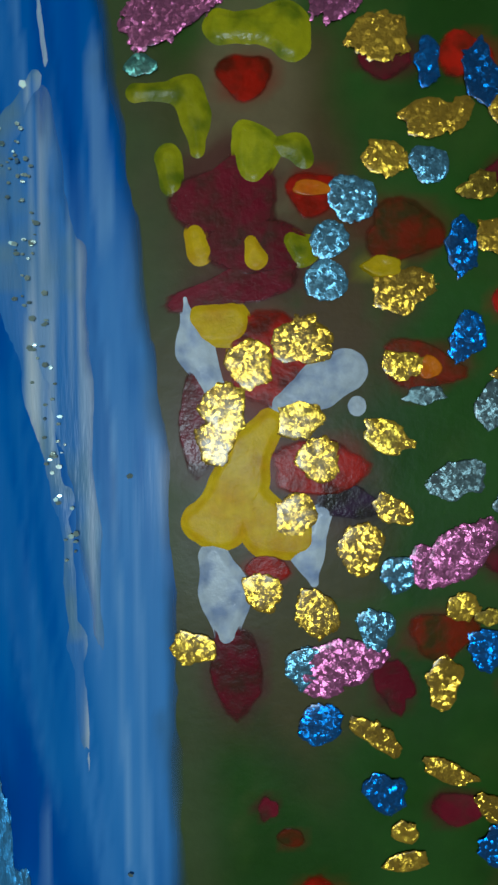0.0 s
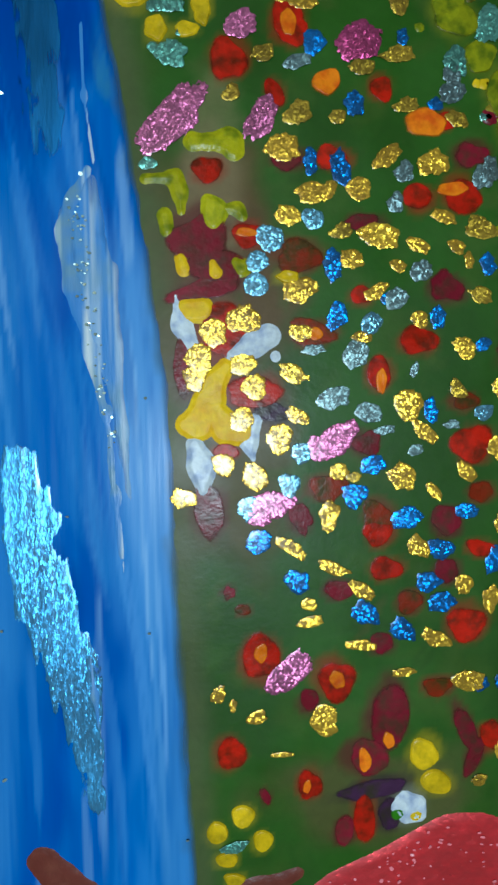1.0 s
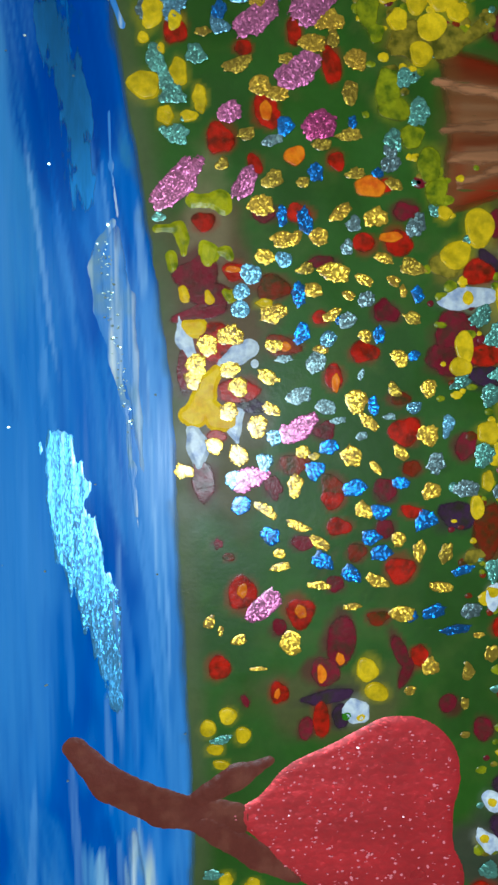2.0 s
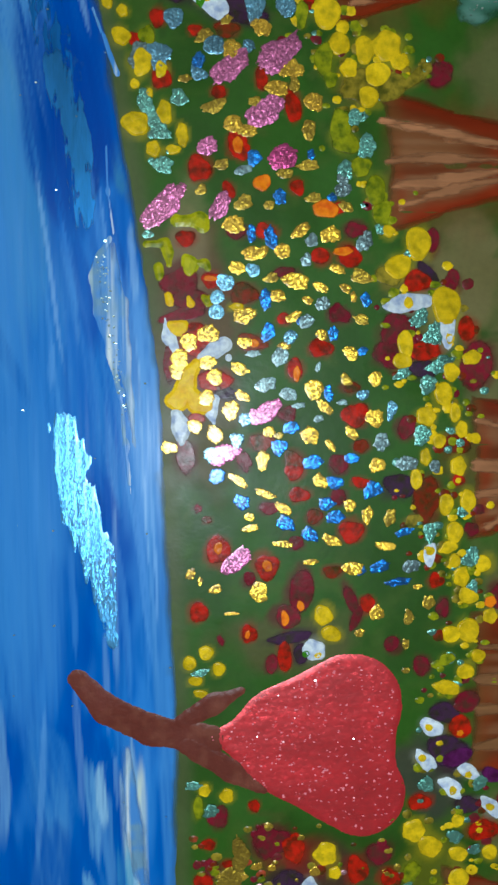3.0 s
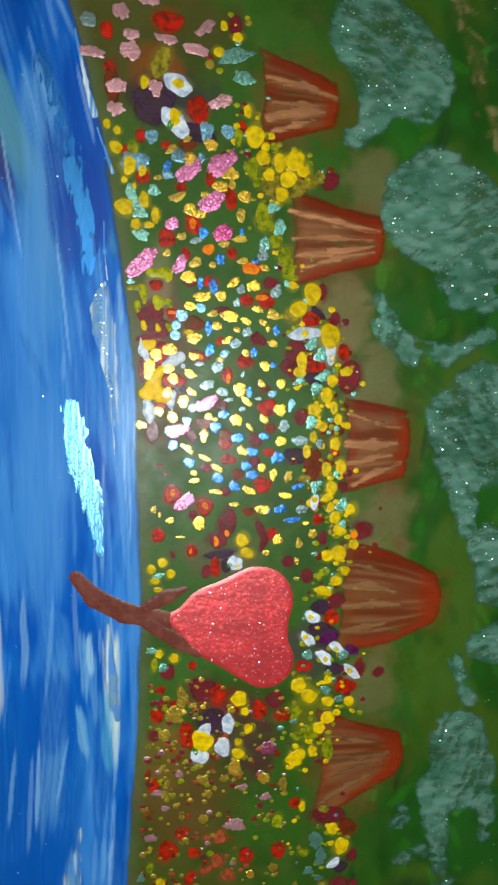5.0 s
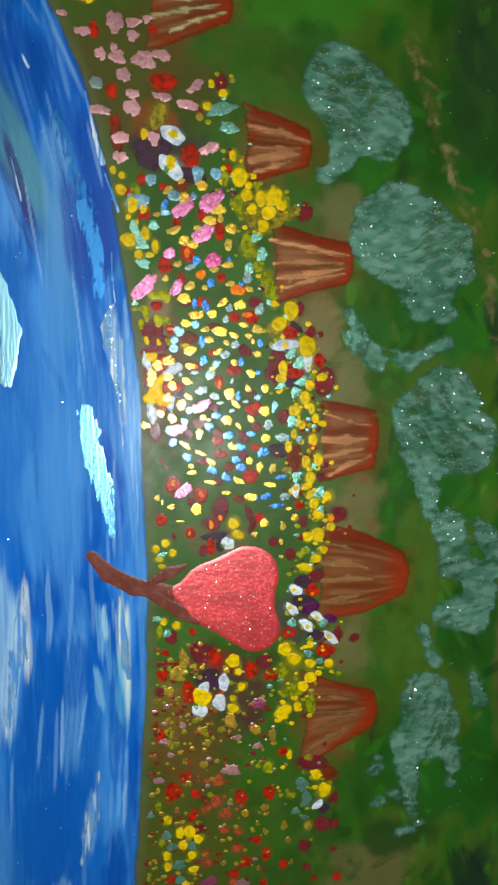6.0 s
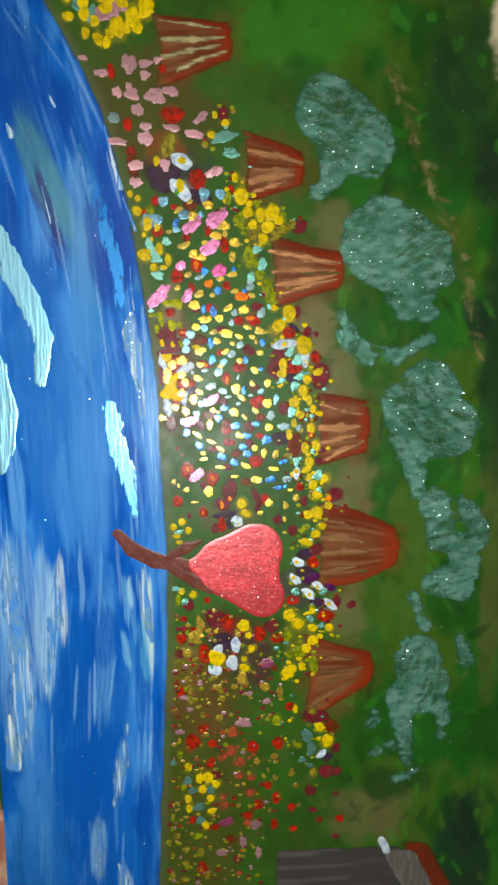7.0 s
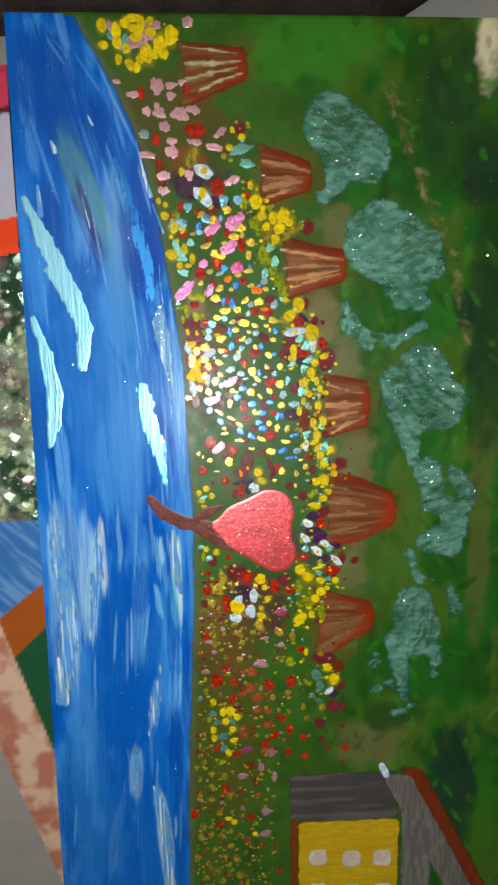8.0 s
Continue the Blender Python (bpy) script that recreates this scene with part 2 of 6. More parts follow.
def bristles(base, X, Y, x0, y0, x1, y1, w, colour, strength, seed, bristle):
    """One brush stroke of width w with soft ends and bristle marks."""
    s, side, n = along(X, Y, x0, y0, x1, y1)
    wob = (noise2(s * 3, side * 0 + seed, seed) - 0.5) * w * 0.35
    taper = 0.3 + 0.7 * np.sqrt(np.sin(math.pi * np.clip(s, 0.001, 0.999)))
    ends = s + (noise2(side * 1.1, side * 0 + seed, seed + 2) - 0.5) * 0.25
    a = step(w / 2 * taper - np.abs(side + wob), -0.04 * w, 0.16 * w) * step(ends, -0.05, 0.14) * step(1 - ends, -0.05, 0.2)
    marks = noise2(side * 1.3, s * n / 22, seed + 11) * 0.65 + noise2(side * 3.1, s * n / 35, seed + 4) * 0.35
    a = a * strength * (1 - bristle + bristle * step(marks, 0.22, 0.62))
    return lay_on(base, a, colour)


def coat(name, box, dx, dy, depth, thick, colours, mat, parent, label="", edge=1.0, ragged=0.8, ridge=None, floor_z=0.0, smooth=True, feather=0.0):
    """A layer of paint on the canvas: a sheet of fine cells, raised where depth(X, Y) > 0 and sunk under the face elsewhere."""
    x0, x1, y0, y1 = box
    xs, ys = np.arange(x0, x1 + dx, dx), np.arange(y0, y1 + dy, dy)
    X, Y = np.meshgrid(xs, ys)
    d = depth(X, Y)
    if ragged:
        d = d + (cloud(X, Y, 5.0, 31) - 0.5) * 2.4 * ragged
    rise = np.where(d > 0, thick * step(d, 0, edge), np.maximum(d, -1.5) * 0.35)
    if ridge is not None:
        rise = rise + ridge(X, Y) * step(d, 0, edge)
    col = np.ones((*X.shape, 4))
    col[..., :3] = colours(X, Y, d)
    if feather:
        col[..., 3] = feather(X, Y) if callable(feather) else np.clip(d / feather, 0, 1)
    keep = d > -1.6 * max(dx, dy)
    cells = keep[:-1, :-1] | keep[1:, :-1] | keep[:-1, 1:] | keep[1:, 1:]
    idx = np.arange(X.size).reshape(X.shape)
    f = np.stack([idx[:-1, :-1], idx[:-1, 1:], idx[1:, 1:], idx[1:, :-1]], -1)[cells]
    used, f = np.unique(f, return_inverse=True)
    f = f.reshape(-1, 4)
    v = np.stack([X, Y, rise + floor_z], -1).reshape(-1, 3)[used] / 1000
    return mesh_object(name, v.tolist(), f.tolist(), mat, parent, label, smooth, col.reshape(-1, 4)[used])


# ---------------------------------------------------------------- the room
def slab(name, x0, x1, y0, y1, z0, z1, mat, label):
    return tagged(part(name, block(x0, x1, y0, y1, z0, z1), mat), label, name.split("_")[0], kind="structure")


slab("floor", -1.0, 1.2, -1.25, 1.0, -0.1, 0.0, FLOOR, "plain grey floor under the paintings")
slab("wall_north", -1.0, 1.2, 1.0, 1.1, -0.1, 2.5, PLASTER, "plain pale painted wall")
slab("wall_south", -1.0, 1.2, -1.35, -1.25, -0.1, 2.5, PLASTER, "plain pale painted wall")
slab("wall_west", -1.1, -1.0, -1.35, 1.1, -0.1, 2.5, PLASTER, "plain pale painted wall")
slab("wall_east", 1.2, 1.3, -1.35, 1.1, -0.1, 2.5, PLASTER, "plain pale painted wall")
slab("ceiling", -1.1, 1.3, -1.35, 1.1, 2.5, 2.6, PLASTER, "plain pale ceiling")

# ---------------------------------------------------------------- where each dab was set down
PLACES = {}


def set_down(kind, rows):
    """Dabs of one paint: x, y, length, width in millimetres and the turn in degrees."""
    PLACES.setdefault(kind, []).extend(rows)


set_down("maroon", [
    (3, 48, 9.7, 9.7, 0), (5.6, 43.3, 9.7, 6.5, 0), (3.9, 39.1, 13, 4.3, 15), (19.2, 63.1, 5.9, 3.8, 0),
    (55.1, 64.2, 6.5, 4.3, 0), (33.6, 51.6, 6.5, 2.7, 0), (50.2, 39.3, 6.5, 5.2, -20), (3.6, -3.2, 6, 9.1, 0),
    (-0.3, 24.4, 5, 9.7, 0), (34.5, 9.3, 5, 4.8, 0), (21.1, -4.7, 3.9, 6.7, 30), (50.2, -6, 5.6, 5.6, 0),
    (28.7, -19.4, 5.4, 3.7, 0), (50.2, -16.1, 5, 4.3, 0), (37.1, -30.2, 5, 3.7, 0), (22.7, -41, 3.9, 3.9, 0),
    (38.8, -45.4, 8, 11.9, 0), (34.7, -53.3, 8, 6.5, 0),
])
set_down("maroon", [
    (39.9, -42, 4.3, 5.4, 0), (54.3, -48.5, 3.2, 9.7, 25), (55.9, -54.4, 3.2, 7.6, -20), (29.5, -68.1, 3.9, 5.6, 0),
    (13.7, -60.2, 1.9, 3.2, 20), (7.2, -19.2, 2.2, 2.6, 0), (80.3, 110, 8, 6.9, 0), (78.7, 61.6, 4.2, 6.5, 0),
    (84.9, 49.6, 4.6, 6.5, 0), (68.7, 33.2, 12.2, 11.4, 0), (66.9, 27.1, 12.2, 7.6, 0), (93, 24, 10.7, 13.4, 0),
    (71.3, 5.1, 5.7, 6.5, 0), (92.5, -27, 4.6, 4.2, 0), (103, -48.3, 8.8, 7.6, 0), (67.3, -63, 5, 4.6, 0),
    (77, -70.4, 5.7, 5.7, 0), (83.7, -52.1, 3.8, 6.1, 0),
])
set_down("maroon", [
    (92.1, -82.6, 8.4, 6.5, 0), (104.9, -116.4, 5.3, 5.7, 0), (114.6, -118.9, 5.3, 4.2, 10), (12.6, -116.9, 5.7, 7.2, 0),
    (10.2, -133.5, 4.6, 5.7, 0), (7.2, -148.5, 5, 5, 0), (29.2, -125.9, 12.2, 9.9, 0), (63.9, -131.8, 8, 6.9, 0),
    (36.5, 169.9, 5.4, 7.8, 0), (28.1, -231.3, 8.5, 4.7, 0), (89.3, -244.8, 6.2, 6.2, 0), (91.5, -258.8, 4.7, 3.1, 0),
    (106.4, -247.8, 3.9, 2.7, 0), (106.8, -278.2, 4.7, 3.1, 0), (42.1, -291.7, 5.4, 5.4, 0), (93.3, -192.9, 17.1, 7.8, -10),
    (99.9, -231.5, 10.1, 7.8, 0), (106.1, -215.8, 4.7, 6.2, 0),
])
set_down("maroon", [
    (107.1, -231.8, 4.7, 4.7, 0),
])
set_down("plum", [
    (15.9, 15.6, 6.5, 3.7, 0), (35.3, -60, 13, 3.7, 10), (38.7, -65.1, 4.3, 6.5, 0), (0.8, 132.3, 11.4, 9.5, 0),
    (20.6, 125.6, 15.3, 6.9, -10), (77.4, 51.3, 4.2, 8.4, 30), (76.8, 22.9, 8.4, 5.7, 0), (69.7, -13, 9.5, 7.6, 0),
    (84.6, -86.1, 9.5, 6.5, 0), (86, -98.7, 11.4, 11.4, 0), (92.7, -117, 8.4, 5.7, 0), (34.4, -142.1, 13.4, 11.4, 0),
    (3.1, 138.5, 17.1, 13.2, 0), (100.6, -221.9, 6.2, 5.4, 0),
])
set_down("brick_red", [
    (21.6, 45, 8.4, 6, 0), (23.7, 30.6, 8.2, 5, 0), (54.2, 17.3, 5.2, 3, 0), (26.7, 0.7, 7.1, 5.2, 0),
    (57.1, -0.6, 4.8, 3.9, 0), (36.4, -5.1, 5.6, 6, 0), (42.8, -22.1, 5.2, 4.3, 20), (48.5, -39.5, 5.6, 3.7, 0),
    (9.8, -22.6, 2.8, 2.2, 0), (17, 120.3, 6.9, 4.2, 0), (87.3, -0.3, 8.4, 5.7, 0), (77.7, -17, 8.4, 13.4, 0),
    (-14.9, 142.6, 5.4, 15.5, 0), (95.9, -265.9, 3.9, 3.9, 0), (37.2, -277.4, 6.2, 5.4, 0), (29.1, -299.2, 3.1, 3.9, 0),
    (102.6, -199.9, 9.3, 7.8, 0),
])
set_down("red", [
    (4.5, 61, 5.4, 4.5, 0), (8.6, 81, 6.5, 7, 0), (20.5, 86.9, 5.9, 5.9, 0), (37.6, 76.2, 3.8, 4.5, 30),
    (50.1, 70.5, 4.3, 3, 20), (17.2, 75.1, 3.2, 4.9, 20), (27.8, 63.4, 5.6, 4.3, 0), (44.4, 56.4, 5.4, 4.5, 20),
    (53.5, 56.3, 6.7, 6.3, 20), (11.7, 48.9, 5, 4.5, 0), (33.6, 37.8, 4.3, 3.2, 0), (7.5, 31.2, 9.3, 9.1, 0),
    (12.7, 19.4, 10.3, 5.4, 5), (7.1, 8.2, 4.8, 2.6, 0), (44.6, 29.1, 7.1, 5, 0), (36.8, 22.9, 4.5, 6, 0),
    (55.3, 8.9, 8, 6.7, 20), (36.4, -8.4, 5.4, 4.5, 0),
])
set_down("red", [
    (57.1, -11.8, 5.6, 3, -10), (38, -15.4, 6, 4.3, 0), (54.3, -27.1, 7.3, 6.5, 0), (13.2, -31.9, 6.9, 8.2, 0),
    (28.2, -37.7, 6.7, 7.6, 0), (59.6, -49.9, 4.5, 5.6, 0), (33.5, -66, 4.3, 8.9, 0), (7.2, -51.2, 5.4, 6, 0),
    (22.5, -58.4, 4.5, 5.4, 0), (21.5, 133.9, 7.6, 8.4, 0), (-2.8, 122.7, 4.2, 5, 0), (-9.6, 116.9, 3.8, 3.4, 0),
    (7.9, 119.8, 3.8, 2.9, 0), (40.3, 129.2, 4.2, 5.3, 0), (27, 106.8, 3.4, 6.1, 0), (-2, 106.4, 5.3, 6.5, 0),
    (14.6, 102.7, 4.2, 3.4, 0), (19.7, 89.5, 5.3, 5.3, 0),
])
set_down("red", [
    (36.3, 99.2, 4.6, 8.4, 8), (74.2, 49.3, 8, 6.1, 0), (89.7, 35.1, 5.3, 6.9, 0), (76.6, 28.2, 10.3, 5, 0),
    (88, -11.5, 3.8, 3.4, 0), (81.4, -43, 4.6, 4.6, 0), (89.9, -90.8, 7.2, 6.9, 0), (77, -115.3, 7.2, 5, 0),
    (98.3, -125.8, 9.9, 6.5, 0), (23.8, -113.8, 3.4, 3.8, 0), (9.3, -125.7, 4.2, 3.4, 0), (15.6, -132.7, 3.8, 2.7, 0),
    (7.7, -138.2, 5.7, 6.5, 0), (36.3, -128.4, 6.9, 9.2, 0), (22.3, -148.9, 6.5, 11.8, 0), (56.8, -136.8, 6.5, 8.8, 0),
    (67.6, -140.1, 6.1, 5.3, 0), (-25.5, 191.2, 3.9, 7, 0),
])
set_down("red", [
    (2.9, 193.1, 3.9, 3.9, 0), (-17.3, 163.7, 4.7, 6.2, 0), (8.3, 169.1, 11.6, 7.8, 0), (-16.4, 149.4, 3.9, 3.9, 0),
    (21.3, 135.7, 7.8, 9.3, 0), (6.5, -173.6, 5.4, 5.4, 0), (20.3, -199.2, 6.2, 4.7, 30), (14, -207.8, 8.5, 9.3, 0),
    (26.4, -209.6, 5.4, 4.7, 0), (52.2, -212.4, 7, 7, 0), (68.1, -210.8, 6.2, 7.8, 0), (24.9, -223, 4.7, 7, -30),
    (12.8, -262.3, 3.9, 4.7, 0), (27.5, -268.1, 5.4, 3.5, 20), (61.7, -240, 4.7, 4.7, 0), (55.3, -253.5, 5.4, 6.2, 0),
    (67.2, -249.4, 4.7, 7, 0), (77.4, -255.8, 4.7, 4.7, 0),
])
set_down("red", [
    (48.8, -260.6, 5.4, 4.7, 0), (65.9, -267.9, 3.9, 6.2, 0), (78.7, -271.3, 4.7, 3.9, 0), (109.6, -265.6, 4.7, 4.7, 0),
    (18.5, -296.8, 5.4, 7.8, 0), (-5.6, -317.1, 5.4, 7, 0), (14.9, -326.3, 3.9, 5.4, 0), (37.5, -321.2, 4.7, 5.4, 0),
    (58.9, -369.4, 3.9, 3.9, 0), (75.7, -185.7, 5.4, 4.7, 0),
])
set_down("violet", [
    (100.8, -107.3, 6.9, 4.6, -20), (89.1, -100.9, 9.5, 5.7, 20),
])
set_down("salmon", [
    (39, -202.1, 6.2, 6.2, 0), (38, -214.6, 6.2, 6.2, 0), (32.7, -201.8, 3.9, 3.1, 0), (32.5, -218.8, 5.4, 5.4, 0),
    (43.7, -222.4, 7, 5.4, 0), (33.2, -253, 4.7, 5.4, 0), (32.1, -247, 3.9, 3.9, 0), (42.8, -232.8, 4.7, 3.9, 0),
    (51.2, -234.1, 4.7, 3.9, 0), (51.1, -245, 6.2, 4.7, 0), (48.8, -266.2, 5.4, 4.7, 0), (42.9, -302.2, 3.1, 3.1, 0),
    (35, -341.9, 3.5, 6.2, 0), (45.9, -345.9, 3.9, 4.7, 0),
])
set_down("dull_gold_foil", [
    (9.3, 74.9, 3.2, 3, 0), (15.2, 82.2, 4.3, 3.2, 20), (33.8, 80.1, 4.9, 3, 0), (40.9, 82.5, 6.5, 3, 0),
    (42.5, 73.2, 4.9, 2.7, 0), (52.1, 70.8, 4.3, 3, -20), (21.7, 71.4, 5.4, 4.1, 0), (29.1, 70.9, 3.2, 2.8, 0),
    (29.8, 49.7, 4.5, 2.8, 0), (56.9, 50.4, 6.5, 3.9, -10), (52.5, 19.5, 4.5, 2.6, -38), (31.7, 2.8, 3, 1.9, 0),
    (56.7, -59.1, 2.8, 1.5, 0), (10.6, 118.2, 5.7, 3.1, 20), (17, 122.8, 3.8, 2.3, 30), (36.8, 105.8, 3.1, 4.6, 20),
    (4.8, 106.1, 3.8, 2.3, 10), (13.3, 98.8, 8, 3.1, 28),
])
set_down("dull_gold_foil", [
    (25.2, 100.2, 3.8, 3.1, 0), (41, 92.8, 3.8, 6.1, 0), (79, -50, 3.8, 4.6, 0), (72.6, -54.6, 3.1, 4.6, 0),
    (71.8, -63.1, 2.3, 3.4, 0), (72, -71.7, 2.7, 1.9, 0), (19.2, -129.7, 5.3, 10.7, 0), (15.6, -138, 7.6, 8.4, 20),
    (11.2, -148.3, 5.7, 5.7, 0), (66.3, -22.9, 3.4, 5.7, -20), (57, 37.7, 5, 2.7, -20), (29.9, -171.8, 5.4, 3.9, 0),
    (40.6, -171.3, 4.7, 3.9, 0), (69.5, -175.3, 3.9, 7, 0), (33.1, -178.9, 3.9, 3.9, 0), (30.8, -192, 4.7, 4.7, 0),
    (66, -219.7, 4.7, 4.7, 0), (77.4, -231.5, 3.9, 5.4, -20),
])
set_down("dull_gold_foil", [
    (80, -240.7, 3.9, 3.5, 0), (66.8, -234.7, 3.5, 3.5, 0), (42.6, -253.4, 3.5, 2.7, 30), (62.9, -257.5, 2.7, 2.7, 0),
    (82.1, -254.6, 3.1, 3.1, 0),
])
set_down("ochre", [
    (65.2, 105.8, 11.4, 6.9, 35), (55.8, 105.4, 9.5, 10.3, 0), (73.7, 109.2, 9.5, 4.2, 40), (65.6, 51, 6.9, 6.9, 0),
    (73.9, -23.9, 6.1, 3.4, 20), (5.4, 152.9, 7.8, 11.6, -20), (7.9, -293.4, 4.7, 3.5, 0), (21.8, -302.6, 4.3, 6.2, 0),
    (7.6, -304.8, 4.7, 3.9, 0), (13.8, -316.6, 4.3, 4.7, 0), (-0.9, -336.6, 4.7, 5.4, 0), (6.9, -334.6, 3.9, 4.7, 0),
    (14.7, -336, 5, 5, 0), (0.6, -326.5, 3.9, 3.9, 0), (21.9, -345.2, 4.3, 4.3, 0), (9.6, -348.9, 4.7, 4.7, 0),
    (17.4, -353.3, 4.7, 3.9, 0), (-4.4, -354.5, 5, 5.8, 0),
])
set_down("ochre", [
    (4.2, -359.9, 4.3, 4.7, 0), (10.5, -367.7, 4.7, 4.7, 0), (19.4, -361.8, 4.7, 4.3, 0), (26.1, -357.2, 4.3, 5, 0),
    (28, -371.7, 4.7, 5.4, 0), (14.8, -375.4, 4.7, 4.7, 0), (1.7, -372.7, 4.3, 4.7, 0), (8.1, -283.1, 4.3, 3.5, 0),
    (2.8, -273.5, 3.5, 4.3, 0), (17.8, -285.9, 3.9, 5.4, 0), (-0.9, -301.5, 3.5, 5.4, 0), (21.3, -332.4, 3.5, 3.5, 0),
    (91.4, -232, 4.7, 5.4, 0), (90.7, -189.7, 4.7, 4.7, 0),
])
set_down("olive_yellow", [
    (-5.8, 117.8, 4.6, 5, 0), (38.8, 125.2, 3.4, 8, 0), (45.4, 112.9, 5.7, 8.4, 0), (47.4, 107.3, 3.8, 4.6, 0),
    (50.4, 93.5, 5.7, 11.4, 0), (52.3, 89.1, 7.6, 5.7, 0), (56.6, 82.6, 5.7, 5.7, 0), (61.1, 75.8, 6.1, 8, 0),
    (63.1, 69.1, 5.7, 6.9, 0), (85.1, -68.5, 5, 3.8, 20), (74.5, -138.7, 5, 7.6, -20), (82.1, -150, 6.5, 5.7, 0),
    (75.8, -150.7, 5, 4.6, 0), (6.3, -113.5, 3.1, 6.9, 0), (67.4, -195.1, 4.7, 7, 0), (5.5, -216.4, 3.1, 4.7, 0),
    (7.4, -239.1, 3.5, 4.7, 0), (15.9, -274.1, 6.2, 3.9, 20),
])
set_down("olive_yellow", [
    (81.2, -212.6, 5.4, 3.9, 0), (91, -157.7, 5.4, 11.6, 0),
])
set_down("white", [
    (42.7, -64.2, 6, 6.5, 20), (11.6, 129.4, 13.7, 7.2, -42), (71.4, 42.7, 13.7, 5, 5), (83.7, 35.4, 5, 10.3, 0),
    (79.2, -34.9, 3.8, 6.5, 0), (80.6, -90.6, 7.6, 4.6, -32), (78.8, -101.6, 8, 4.2, -42), (93, -105.9, 6.9, 4.2, -22),
    (87.3, -111, 8.4, 4.6, -40), (101.2, -118.4, 9.2, 4.2, -36), (41.5, -143.5, 5.3, 9.2, 0), (30.4, -147.2, 5.7, 7.6, 0),
    (39.2, -155.2, 6.9, 8.4, 20),
])
set_down("white", [
    (28.4, -159.4, 8, 6.9, -30), (12.4, 144.7, 10.9, 7.4, -15), (96.8, -219.5, 7, 3.5, 35),
])
set_down("yellow", [
    (-4.5, 86.3, 4.3, 4.3, 0), (1.2, 86.2, 4.9, 2.4, 0), (4, 89.5, 3, 4.9, 0),
])
set_down("yellow", [
    (19.4, 41.2, 4.3, 2.4, 0), (45.6, -53.3, 5.6, 6.3, -20), (48.2, -59.2, 6.5, 4.8, -20), (43.9, -65.7, 2.8, 1.9, 20),
    (9.2, -64, 4.5, 4.5, 0), (4.1, -67.1, 4.1, 4.5, 0), (13.1, -69.2, 3.9, 4.3, 0), (5.9, -72.7, 4.3, 3, 0),
    (7.3, -76.8, 3.9, 2.6, 0), (-16.9, 126.6, 3.1, 3.8, 0), (-12.7, 124.3, 3.1, 3.4, 0), (11.6, 131.3, 5.7, 6.9, 0),
])
set_down("yellow", [
    (-13.1, 117.4, 5, 5.3, 0), (46.2, 126.1, 8, 9.2, 0), (42.7, 136.3, 3.8, 5, 0), (50, 117.5, 6.1, 6.5, 0),
    (-7.3, 110.5, 6.1, 6.9, 0), (-2, 108.5, 3.8, 4.2, 0), (-9.4, 93.3, 6.9, 7.6, 30), (-1.2, 96.5, 4.2, 6.9, 0),
    (3.9, 90.9, 3.4, 5.7, 10), (-9.5, 104.3, 2.7, 2.7, 0), (-5.3, 101.9, 1.9, 2.7, 0), (57.5, 116.1, 5.7, 8, 0),
    (64.1, 117.3, 8.8, 8.8, 0), (67.9, 113, 5.3, 5, 0), (61.4, 109.2, 8, 6.9, 30), (58.7, 102.8, 6.1, 6.1, 0),
    (52.9, 110.6, 5, 5.7, 0), (65.1, 64, 3.8, 3.8, 0),
])
set_down("yellow", [
    (74.3, 60.5, 7.6, 9.9, 0), (68.2, 53.5, 8.4, 6.9, 35), (71.4, 42.7, 3.1, 4.2, 0), (83.2, 42, 8.8, 11.8, 10),
    (70.7, 30.4, 5, 8.4, 0), (69.8, 25.3, 6.1, 5, 0), (84.4, 32.1, 3.1, 3.8, 0), (85.1, 22, 5, 6.1, 0),
    (82.9, 15.2, 5.7, 7.2, 0), (91.5, 26.3, 6.5, 4.2, 20), (77.5, 8.4, 6.5, 5.7, 0), (86.6, 9.5, 3.4, 6.1, 0),
    (88.8, 4.2, 3.8, 5.3, 0), (81.7, 0.7, 4.2, 4.6, 0), (87.9, -7.2, 5.3, 5.7, 0), (77.4, -4.2, 3.4, 5, 0),
    (74.6, -11.1, 3.8, 6.5, 0), (84.2, -19, 4.6, 6.9, 0),
])
set_down("yellow", [
    (91.2, -18, 5, 6.9, 0), (87.1, -28, 5.3, 6.9, 0), (79.2, -33.5, 3.4, 3.1, 0), (85.2, -32.6, 6.1, 3.8, 20),
    (96.5, -38.1, 5, 5.3, 0), (89.5, -42.1, 5.3, 6.1, 0), (91.7, -48.2, 6.9, 5, -20), (87.3, -37, 3.8, 4.6, 0),
    (99.1, -55, 5, 4.6, 0), (92.1, -59.4, 7.2, 7.6, 0), (86.6, -60.5, 6.1, 5.3, 0), (95.4, -67.7, 4.6, 4.2, 0),
    (91.4, -72.8, 5.7, 5, 0), (85.4, -77.8, 8.8, 4.6, -10), (79.5, -90.5, 2.7, 2.7, 0), (77.5, -100.5, 3.1, 2.7, 0),
    (92.8, -106.8, 2.7, 2.3, 0), (87.8, -111.9, 3.1, 3.1, 0),
])
